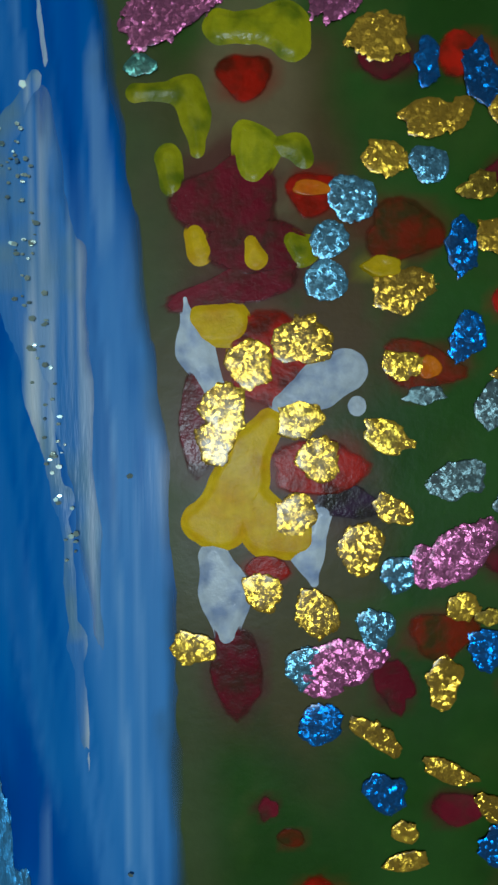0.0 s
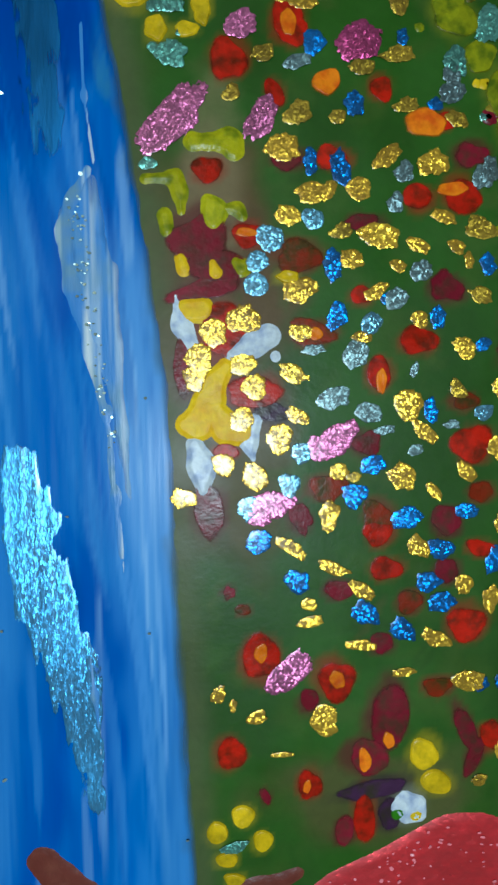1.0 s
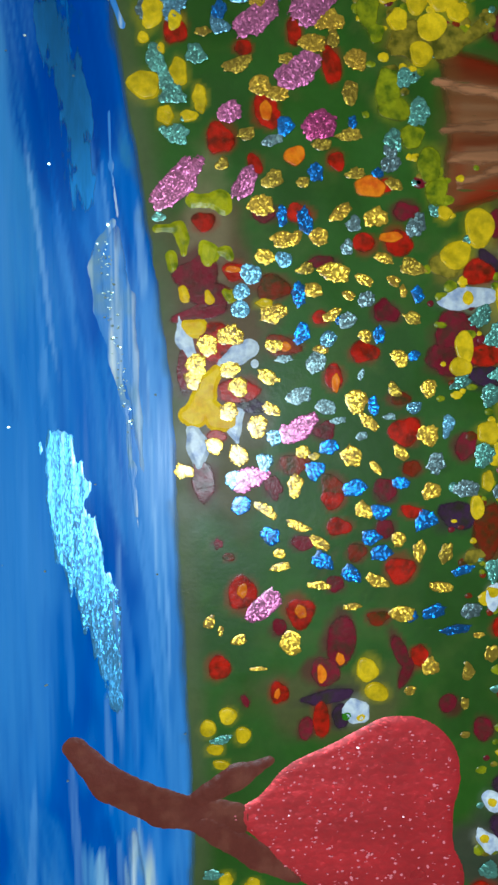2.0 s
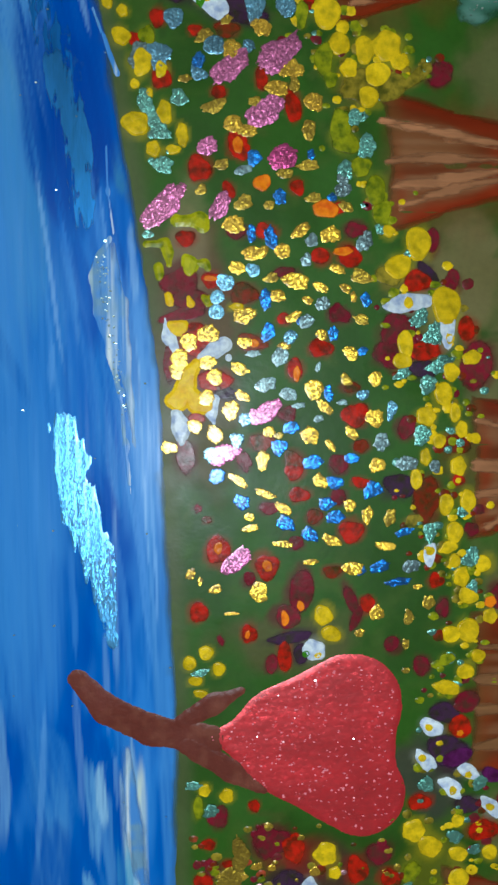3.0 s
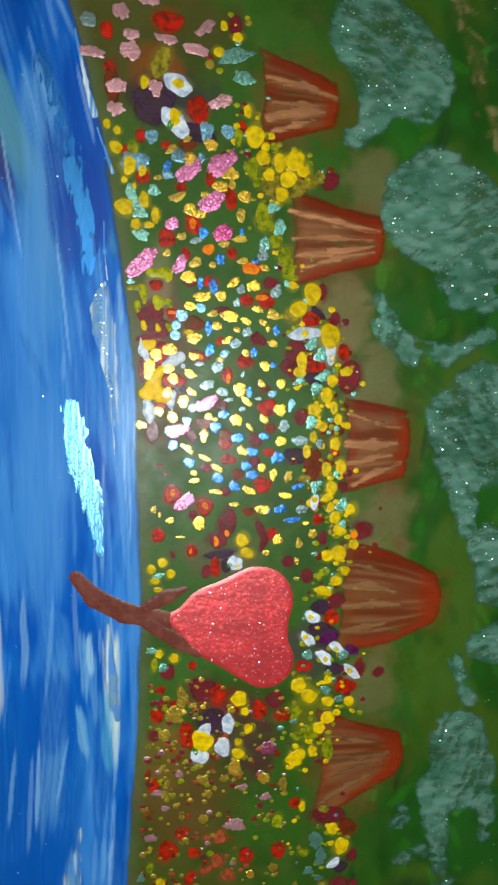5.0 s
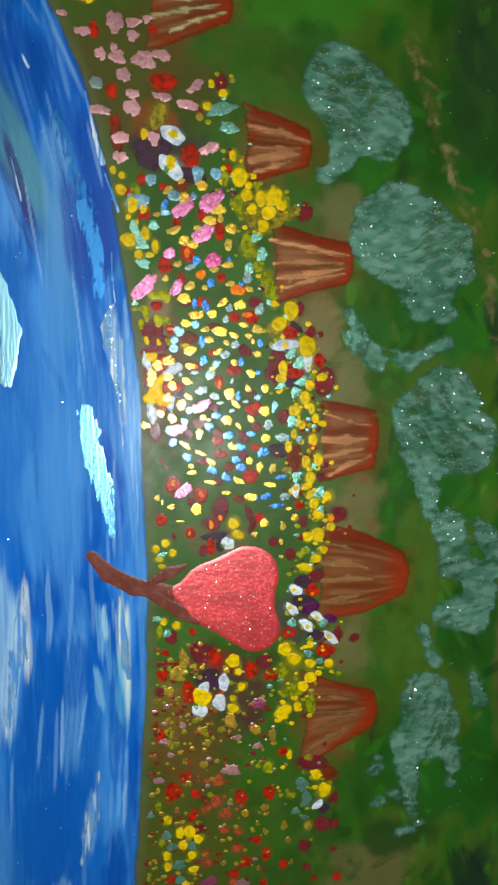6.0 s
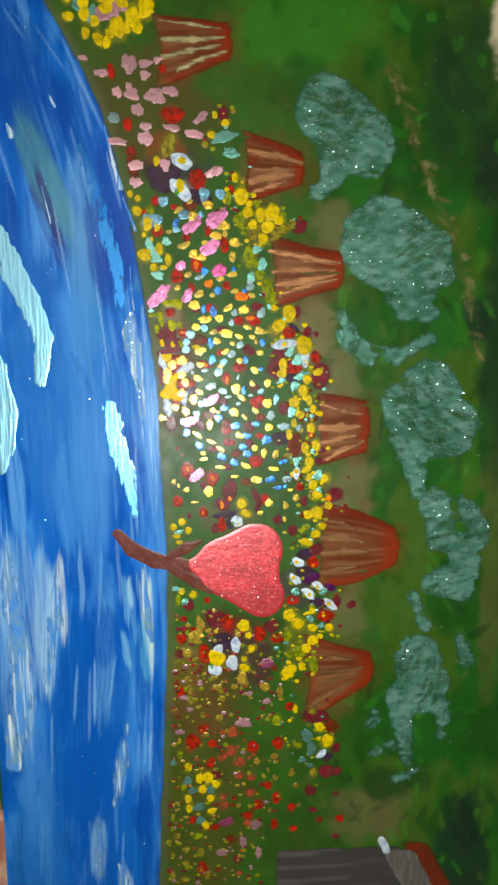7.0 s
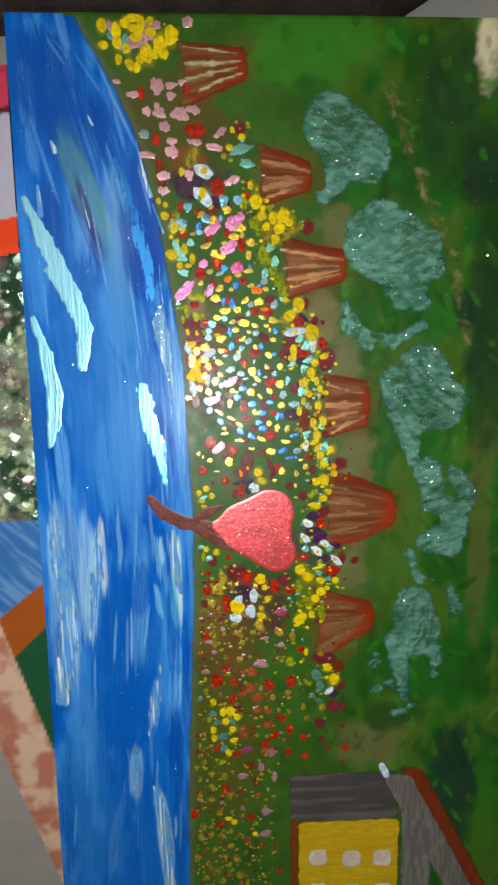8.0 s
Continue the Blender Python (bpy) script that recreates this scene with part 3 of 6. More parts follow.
set_down("yellow", [
    (100.1, -117.9, 3.1, 2.7, 0), (75.2, -124.8, 7.6, 6.9, 0), (80.5, -130.4, 7.2, 7.2, 0), (89.7, -122.2, 4.6, 3.8, 0),
    (100.6, -133.5, 5, 5, 0), (90, -133.4, 5.7, 5, 0), (90.3, -141.7, 6.9, 6.5, 0), (86.2, -146.9, 6.5, 5.7, 0),
    (76.6, -160.6, 7.2, 5.7, 20), (83.3, -158.8, 4.6, 5, 0), (8.3, -108, 3.8, 3.8, 0), (15.2, -110.1, 4.2, 4.6, 0),
    (46.5, -131, 7.2, 7.6, 0), (29.4, -151.9, 9.5, 11.4, 0), (51.4, -146.2, 4.6, 4.6, 0), (49.6, -137.5, 4.2, 3.8, 0),
    (46.7, -152.8, 3.8, 3.1, 0), (46.8, -158.9, 5.7, 5.3, 0),
])
set_down("yellow", [
    (-48.2, 229.9, 6.2, 7.8, 0), (-47.8, 218.7, 6.2, 4.7, 0), (-39.7, 226.8, 6.2, 10.1, 0), (-39, 220.1, 6.2, 7, 0),
    (-23.9, 231.1, 5.4, 7.8, 0), (-29, 234.2, 10.1, 4.7, 0), (-12.8, 219, 8.5, 10.1, 0), (-5.6, 224.9, 9.3, 10.1, 0),
    (-18.6, 232.4, 4.7, 5.4, 0), (-21.1, 214.1, 8.5, 10.1, 0), (-10.5, 214.2, 6.2, 6.2, 0), (-34.3, 231, 5.4, 5.4, 0),
    (-25.9, 224.7, 5.4, 8.5, 0), (-38.7, 210.7, 4.7, 5.4, 0), (-31.9, 207.5, 4.7, 7.8, 20), (-27.4, 206, 4.7, 5.4, 0),
    (-25.4, 210.8, 5.4, 4.7, 0), (-1.4, 144.3, 3.9, 4.7, 0),
])
set_down("yellow", [
    (12.8, 145, 5.4, 4.3, 0), (37.5, 165.6, 4.7, 3.9, 0), (29.8, 159.1, 4.7, 3.9, 0), (10.7, -225.2, 4.7, 5.4, 0),
    (17.6, -233.6, 4.7, 6.2, 0), (23.1, -232.9, 7, 7, 0), (19.5, -241, 5.4, 5.4, 0), (28, -237.7, 4.7, 5.4, 0),
    (10.2, -247.5, 4.7, 4.7, 0), (24.5, -247.6, 4.7, 4.7, 0), (10.9, -254.4, 4.7, 4.7, 0), (25.6, -256.4, 5.4, 3.9, 25),
    (21.2, -266.4, 4.7, 5.4, 20), (20.2, -321.7, 5.4, 3.1, 0), (24.4, -324.8, 4.7, 3.9, 0), (40.3, -335.9, 3.9, 3.5, 0),
    (95.4, -200.6, 5.4, 6.2, 0), (100.5, -210.2, 7.8, 7.8, 0),
])
set_down("yellow", [
    (74.5, -162.8, 7.8, 7.8, 0), (79.5, -188, 3.1, 5.4, 0),
])
set_down("orange", [
    (20, 87.9, 2.7, 4.9, 0), (27.1, 77.3, 4.9, 4.5, 0), (46, 70.1, 7.6, 4.9, 0), (51.3, 57.8, 6, 2.4, 0),
    (11.7, 49.4, 3.9, 1.7, 0), (24.7, 30.4, 2.2, 2.6, 0), (37.3, 21.3, 1.9, 4.9, 0), (13.2, -31.3, 2.4, 3.7, 0),
    (28.2, -37.2, 2.6, 3.9, 20), (33.6, -53.8, 2.2, 5, 10), (38.5, -50, 2.2, 3.2, 0), (22, -58.6, 1.5, 2.6, -20),
    (99, -50.3, 3.8, 3.4, 0), (89.9, -92.9, 2.3, 1.9, 0),
])
set_down("leaf_green", [
    (40.2, -65.2, 2.2, 2.4, 0), (9.8, 128.2, 2.7, 3.8, -30), (26.3, -156.7, 2.3, 4.6, 0),
])
set_down("silver_foil", [
    (21.5, 80.8, 5.4, 2.4, 15), (51.2, 79.4, 3.8, 3.8, 0), (51.2, 75.8, 5.4, 3.9, 30), (41.9, 60.9, 3.8, 3.8, 0),
    (56.8, 60, 3.2, 4.3, 0), (40.2, 55.1, 3.2, 3.8, 0), (45.2, 42.3, 4.5, 3.9, 30), (40.2, 37, 4.9, 3.9, 40),
    (32.2, 26.4, 5, 5, 0), (24.2, 27.4, 4.3, 1.9, 0), (43.8, 23.4, 1.6, 2.7, -20), (27.9, 18.1, 6, 4.5, 0),
    (34.8, 15.3, 5.4, 3.7, -10), (37.9, 11.8, 3.8, 1.9, 0), (44, 7.8, 3.2, 1.9, 20), (51.3, 12.7, 3.2, 1.7, 0),
    (-8.2, 112.1, 5.3, 7.6, 0), (71.5, -6.2, 6.9, 4.2, -10),
])
set_down("silver_foil", [
    (80.5, -7.2, 3.4, 4.2, 0), (58.5, 61.1, 3.4, 5.7, 0), (63.5, 0.6, 4.6, 5.3, 0), (73.2, -38.4, 5.7, 3.8, 0),
    (-24.7, 167, 7, 5, 0),
])
set_down("pale_blue_foil", [
    (24.2, 52, 3.9, 3.9, 0), (16, 48.4, 4.8, 5, 0), (13.6, 43.9, 4.3, 3.7, 0), (13.2, 39.7, 4.1, 4.8, 0),
    (35.2, 32.1, 3.5, 5, -30), (57.6, 15, 3.8, 3.2, 0), (21.6, 7.7, 3.9, 4.3, 0), (19.2, 1.4, 4.1, 5, 0),
    (11.3, -2.8, 4.3, 5, 0), (1.7, 122.9, 5.3, 5.7, 0), (25.1, 126.7, 5.7, 7.6, 0), (34.2, 127.2, 5.3, 5.7, 0),
    (13.3, 115.7, 5.7, 5.7, 0), (23.3, 115.7, 3.8, 3.4, 0), (-2.5, 112.4, 6.9, 7.6, 0), (8.8, 107.7, 5.3, 3.8, -20),
    (66.6, 10.3, 3.1, 6.1, -10),
])
set_down("blue_foil", [
    (24.7, 84.3, 4.1, 4.5, 0), (41.6, 85.6, 2.4, 2.8, 0), (32.4, 73.3, 3.9, 4.5, 0), (47.9, 73.4, 3.2, 2.2, 20),
    (23.9, 62.6, 2.7, 4.3, 0), (29.6, 61.3, 4.1, 5.9, 15), (28.1, 43.4, 3.5, 5.9, 10), (58.6, 42.9, 2.7, 3, 0),
    (28.6, 33.6, 3.7, 5.4, -20), (38.5, 37, 2.7, 2.2, 0), (48.5, 33.4, 3, 4.3, 0), (57.5, 28.2, 3, 2.7, 0),
    (47, 15.4, 3, 4.3, 0), (35.6, 5.1, 4.5, 3.9, -20), (32, -0.8, 5, 4.5, -20), (13, -9.4, 4.5, 5, 0),
    (42.3, -5.5, 5.8, 4.3, -12), (54.3, -4.4, 4.3, 3.2, -10),
])
set_down("blue_foil", [
    (49.1, -11.8, 5.6, 3.7, -20), (59.7, -14.7, 3.2, 4.3, 0), (20.4, -17.4, 5.6, 3.7, -30), (46.5, -18.3, 5, 3.9, 0),
    (49.3, -22.4, 5.2, 4.1, -20), (33.8, -24.1, 5.8, 4.1, -42), (41.3, -27.7, 5.4, 3.9, -38), (57.2, -39.3, 3.7, 2.4, 20),
    (8.8, 111.2, 3.4, 4.8, 0), (61.2, -14, 5.3, 4.6, -20), (71, -27.5, 5.7, 2.3, 10), (63.2, -38.3, 6.9, 3.1, 20),
    (69.3, -43.2, 8, 2.5, 8), (58.2, 44, 2.7, 3.4, 0),
])
set_down("mint_foil", [
    (-2, 81.8, 5.9, 4.9, -30), (0.1, 85.9, 1.9, 1.9, 0), (-6.4, 61.9, 3.2, 2.2, 0), (7.4, -70.2, 5.6, 2.2, 20),
    (3, 100.8, 5, 4.6, 0), (-6.5, 99.2, 4.2, 6.9, 20), (-4.4, 95.3, 3.8, 5.7, 20), (-2.6, 91.1, 6.5, 4.6, 0),
    (54.6, 96.7, 4.6, 4.2, 0), (58.4, 88.4, 5.7, 6.1, 0), (51.9, 81.5, 4.2, 5.3, 0), (62.6, 64.5, 3.1, 3.1, 0),
    (74.8, 62.8, 2.7, 2.3, 0), (71.1, 57.3, 2.3, 2.3, 0), (75, 38.1, 5, 5.7, -30), (79.5, 33.4, 5.7, 6.9, -20),
    (81.7, 23.9, 8.8, 4.2, 28), (69.9, 21.4, 5, 3.4, 20),
])
set_down("mint_foil", [
    (77.9, 18.1, 6.1, 4.6, 30), (76.3, 2.6, 6.1, 5.3, 20), (89.3, -21.6, 3.4, 3.1, 0), (79, -27.9, 3.8, 5.7, 0),
    (92.4, -36, 5.3, 6.1, 0), (93.1, -45.6, 3.4, 4.2, 0), (96.7, -109.7, 5.7, 3.8, 20), (79, -109.4, 5, 4.6, 0),
    (88.8, -127.5, 5, 4.2, 0), (95.3, -132.2, 3.8, 3.4, 0), (73.5, -143, 3.1, 2.7, 0), (4.8, -106.2, 5, 2.7, 0),
    (10.3, -114.7, 5, 3.8, 0), (-42.6, 224.5, 5.4, 6.2, 0), (-34.8, 220.4, 4.7, 9.3, -10), (36.3, 158.1, 15.5, 5.8, 15),
    (40.5, 149.6, 9.3, 5.4, 0), (1.2, -221.7, 3.9, 3.9, 0),
])
set_down("mint_foil", [
    (10, -234.7, 5.4, 5.4, 0), (13.2, -241.6, 5.4, 4.7, 0), (24.6, -241.7, 4.7, 4.7, 0), (17.2, -253.3, 7, 5.8, 0),
    (17.9, -262.5, 5.4, 5.4, 0), (87, -206.1, 7, 8.5, 0), (90, -215.2, 6.2, 8.5, 0), (84.1, -222.7, 5.4, 3.9, 0),
    (89.2, -226.9, 4.7, 3.1, 0),
])
set_down("rose_foil", [
    (-43, 229.9, 5.4, 5.4, 0), (-28.9, 220.5, 8.5, 10.9, 0), (-15.2, 230.2, 6.2, 7, 0), (-19.6, 224.8, 7.8, 8.5, 0),
    (4.8, 232.1, 6.2, 8.5, -10), (-40.4, 197.7, 5.4, 3.5, 0), (-30.9, 190.2, 7.8, 5, -10), (-15.4, 195.6, 9.3, 10.9, 0),
    (-6.6, 195.7, 8.5, 4.7, 10), (0.2, 197.7, 5.4, 3.9, 20), (-6.8, 189.7, 6.2, 5.8, 0), (-22.4, 180.4, 5.4, 7, 0),
    (-14.2, 179.7, 7.8, 7.8, 0), (-15.9, 183.7, 4.7, 3.9, 0), (-1.1, 179.1, 10.9, 10.1, 0), (7.2, 181.5, 9.3, 6.2, -10),
    (-11.3, 171.4, 7, 7.8, 0), (-6.9, 163, 9.3, 3.9, 0),
])
set_down("rose_foil", [
    (7.4, 162.4, 10.1, 4.3, -15), (23.8, 168.2, 9.3, 5, 35), (20, 159.1, 10.1, 5.8, -10), (-7.2, 156.3, 8.5, 9.3, 0),
    (-23.4, 154.5, 10.1, 5.4, -10), (-13.1, 141.9, 7.8, 7, 0), (-13.4, 133, 7.8, 6.2, 0), (3.3, 142.6, 6.2, 7.8, 20),
    (31.2, 139.2, 10.9, 6.2, 30), (61.2, -181.6, 5.4, 4.7, 20), (61.3, -155.5, 7.8, 6.2, 20), (8.5, -177.6, 5.4, 3.9, 0),
    (18.9, -168.4, 3.9, 4.7, 0), (12.4, -185.6, 4.7, 3.1, 0), (46.5, -195.7, 10.1, 7.8, 0), (49.6, -176, 4.7, 3.5, 0),
    (5.8, -200.9, 6.2, 4.7, 0), (53.9, -267.4, 7.8, 7, 0),
])
set_down("rose_foil", [
    (31.5, -286.5, 8.5, 5, 10), (45.7, -279.2, 6.2, 7.8, 0), (50.7, -298.3, 3.1, 3.1, 0), (55.9, -287.6, 5, 7.8, 0),
    (49.2, -316.9, 9.3, 6.2, 0), (48.2, -335.3, 10.1, 5.4, 20), (31.1, -312.7, 3.1, 4.7, 0),
])
set_down("magenta_foil", [
    (33.3, 84.7, 9.2, 6.5, 30), (61.3, -156.5, 8, 5.3, 10), (34.8, -264.7, 9.3, 5.4, 20),
])
set_down("pink_foil", [
    (-1.8, 70.1, 16.2, 6.7, 47), (11.1, 87.2, 6.5, 4.5, 20), (14.7, 70.4, 8.6, 5, 62), (28.4, 10, 9.1, 5.6, 35),
    (25.1, 8.4, 4.8, 4.8, 0), (15.6, -2.4, 8.6, 5.2, 22), (12.9, -4.5, 4.3, 3.9, 0), (18.7, -35.6, 11.4, 5, 36),
    (17.9, 109.9, 13.4, 6.5, 38), (32.5, 114, 16, 6.9, 38), (28, 97.6, 12.2, 6.9, 36),
])
set_down("gold_foil", [
    (18.7, 65.1, 6.3, 4.9, 10), (38.6, 63.7, 6.7, 3.2, 35), (47.6, 62.6, 5.6, 5.2, 0), (24.1, 56.8, 6.5, 3.7, 5),
    (27.2, 57.1, 2.6, 4.3, -30), (33.1, 57.7, 5, 4.3, 0), (19.6, 52.5, 5.2, 3.5, -25), (37.1, 48.9, 7.8, 4.5, -8),
    (44.6, 47.1, 5.2, 2.6, -25), (49.6, 52.5, 5.2, 2.4, -20), (31.6, 44.4, 4.9, 3.5, -15), (52.2, 46.9, 3.5, 2.4, -25),
    (54.6, 44.3, 1.9, 3.2, 10), (40.7, 43.2, 3.2, 2.2, -20), (21.6, 38.6, 6.7, 4.5, 0), (36.3, 38.3, 5, 2.6, 20),
    (5.1, 30.7, 5.4, 5.2, 0), (10.9, 33.2, 6, 5.6, 0),
])
set_down("gold_foil", [
    (2.3, 25.9, 4.8, 5.4, 0), (1.5, 22.4, 4.5, 5.2, 10), (10.6, 24.8, 5.2, 4.3, 0), (12.7, 20.4, 4.5, 4.8, 0),
    (10.2, 14.1, 4.9, 4.5, 0), (6.6, 5.7, 4.5, 3.9, -30), (12.6, 3.2, 6, 4.5, -55), (-1.2, -0.6, 4.8, 3.7, -30),
    (33.7, 29.8, 3.9, 2.2, 0), (44.9, 33, 3.9, 2.7, -20), (53.8, 27.5, 5.6, 3.2, -38), (21.8, 30.6, 5, 3, -20),
    (42.6, 16.5, 6.7, 4.8, -42), (45.9, 11.3, 6.5, 2.8, -42), (20, 22.9, 6, 3.2, -35), (20.8, 14.8, 5, 2.8, -40),
    (17.4, 10.4, 5.8, 4.8, -30), (28.9, 3.9, 3.9, 3, 0),
])
set_down("gold_foil", [
    (41.4, 2.6, 5.8, 4.8, -52), (47.7, -0.4, 4.5, 1.9, -52), (54.2, 3.4, 5.2, 2.8, -42), (26.8, -4.8, 3.9, 5.6, 0),
    (44.5, -11.2, 5, 3.7, -60), (19.4, -10.7, 6.3, 2.8, -38), (27.4, -14.9, 6.7, 2.2, -22), (53.7, -19.1, 4.3, 3.2, -50),
    (33.2, -19.5, 6.3, 2.8, -28), (22.8, -22, 3.5, 2.2, 0), (23.1, -25.4, 5, 2.2, 10), (33.1, -30.5, 5.8, 2.2, -8),
    (48, -29.7, 6.3, 3, -35), (59.2, -22.1, 3.5, 5, 0), (41.6, -36.3, 5, 1.7, 5), (54.9, -38.6, 6.5, 3.9, 0),
    (25.7, -45.3, 5, 6.3, 0), (12.3, -44.1, 3.9, 2.6, 20),
])
set_down("gold_foil", [
    (17.2, -51.8, 4.3, 1.1, 0), (4.8, -39.2, 2.4, 3.9, -25), (7.6, -41.6, 1.5, 2.4, 0), (27.1, 121.1, 6.5, 4.6, -20),
    (18.1, 114.8, 5.3, 5, 0), (35.7, 109.8, 6.9, 5.3, 0), (31.6, 104.3, 6.5, 4.2, 0), (18.8, 93.7, 6.1, 4.2, 0),
    (22.9, 92.1, 5.7, 3.4, 10), (42.4, 100.7, 5.3, 5, 0), (62.5, -52.8, 4.2, 5, 0), (57, -59.1, 3.1, 2.3, 0),
    (43.1, -136.6, 3.1, 3.1, 0), (29.3, -134.4, 2.3, 2.3, 0), (24.6, -133.7, 3.8, 2.3, 10), (20.2, -137.1, 3.1, 1.9, 0),
    (61.4, 7.9, 5, 5.7, -40), (62.2, -6.6, 4.6, 4.6, -40),
])
set_down("gold_foil", [
    (65.1, -31.8, 6.9, 2.7, -10), (75.4, -44.9, 3.1, 1.5, 0), (61.5, 19.8, 4.6, 3.8, -30), (45.6, -166.2, 7, 7, 0),
    (60, -172, 6.2, 5.4, 0), (54.7, -222.9, 4.3, 4.3, 0),
])

set_down("yellow", [
    (-27.7, 222.8, 7, 6, 20),
    (-18.5, 226.1, 7, 6, -10),
    (-33.6, 216.9, 6, 5, 0),
    (-22.1, 215.1, 7, 6, 30),
    (-13.1, 220.3, 6, 7, 0),
    (-29.2, 228.5, 6, 5, 15),
    (-16.9, 213.5, 6, 5, -20),
])
set_down("rose_foil", [
    (-22.9, 220.9, 6, 5, 10),
    (-29.3, 218.9, 5, 4, -30),
    (-19.8, 230.2, 5, 4, 0),
])

# ---------------------------------------------------------------- the large painting
FACE = 0.036
LEFT, RIGHT, TOP, BOTTOM = -107.5, 392.5, 236.6, -463.4
painting = thing("painting", "large unframed canvas painting of a blue river and flower meadow", "painting", (0, 0, FACE))
BACK = 0.016 - FACE


def stretched_canvas(parent, x0, x1, y0, y1, z0, z1, name="canvas"):
    return part(name, block(x0 / 1000, x1 / 1000, y0 / 1000, y1 / 1000, z0, z1, 0.0022, 3), CANVAS, parent, "primed canvas wrapped round its stretcher", True)


stretched_canvas(painting, LEFT, RIGHT, BOTTOM, TOP, BACK, -0.0004)

# the right bank of the river: across for each height
BANK = [(-65.1, 236.3), (-54.1, 217), (-41.2, 196.1), (-28.3, 166.3), (-17.4, 121.9), (-8.9, 68.5), (-2.9, 20.3), (-0.7, -37.6), (1.6, -98.1), (-0.9, -161.3), (-4.4, -227.3), (-8, -296.5), (-9.4, -378.1), (70, -470)]
BANK_Y, BANK_X = [p[1] for p in BANK][::-1], [p[0] for p in BANK][::-1]
BANK_X[0] = BANK_X[1]


def bank(Y):
    k = 9.0
    return sum(np.interp(Y + o, BANK_Y, BANK_X) for o in (-k, -k / 2, 0, k / 2, k)) / 5


def soft_spot(base, X, Y, cx, cy, rx, ry, colour, strength, seed=0):
    r = np.hypot((X - cx) / rx, (Y - cy) / ry) + (cloud(X, Y, 12, seed) - 0.5) * 0.9
    return lay_on(base, strength * step(1.15 - r, 0.0, 0.55), colour)


def sweeps(base, X, Y, seed, rows):
    """Strokes one after another: from, to, width, colour and strength."""
    for n, (x0, y0, x1, y1, w, colour, strength) in enumerate(rows):
        base = brush(base, X, Y, x0, y0, x1, y1, w, colour, strength, n + seed, 0.45)
    return base


# root side and crown side of each trunk, upper and lower corner
TRUNKS = [
    (-2.0, 222.1, -2.7, 180.9, 41.9, 219.8, 41.8, 197.7),
    (46.6, 163.8, 46.7, 120.5, 83.4, 152.0, 83.7, 131.5),
    (62.8, 106.1, 63.1, 61.8, 106.3, 96.8, 106.8, 74.2),
    (91.1, 16.2, 91.8, -31.8, 123.9, 10.5, 124.8, -22.8),
    (92.1, -51.8, 93.0, -107.7, 143.7, -70.3, 144.5, -93.4),
    (84.6, -135.4, 85.4, -198.8, 128.9, -149.5, 129.5, -173.4),
]
DULL = ("maroon", "plum", "brick_red", "salmon", "ochre", "violet")
SMEAR = {"yellow": (150, 140, 12), "olive_yellow": (110, 120, 14), "ochre": (112, 100, 30), "red": (140, 30, 10), "brick_red": (104, 44, 18), "salmon": (128, 62, 36),
         "maroon": (84, 28, 26), "plum": (52, 36, 40), "violet": (70, 32, 62), "white": (120, 124, 110)}


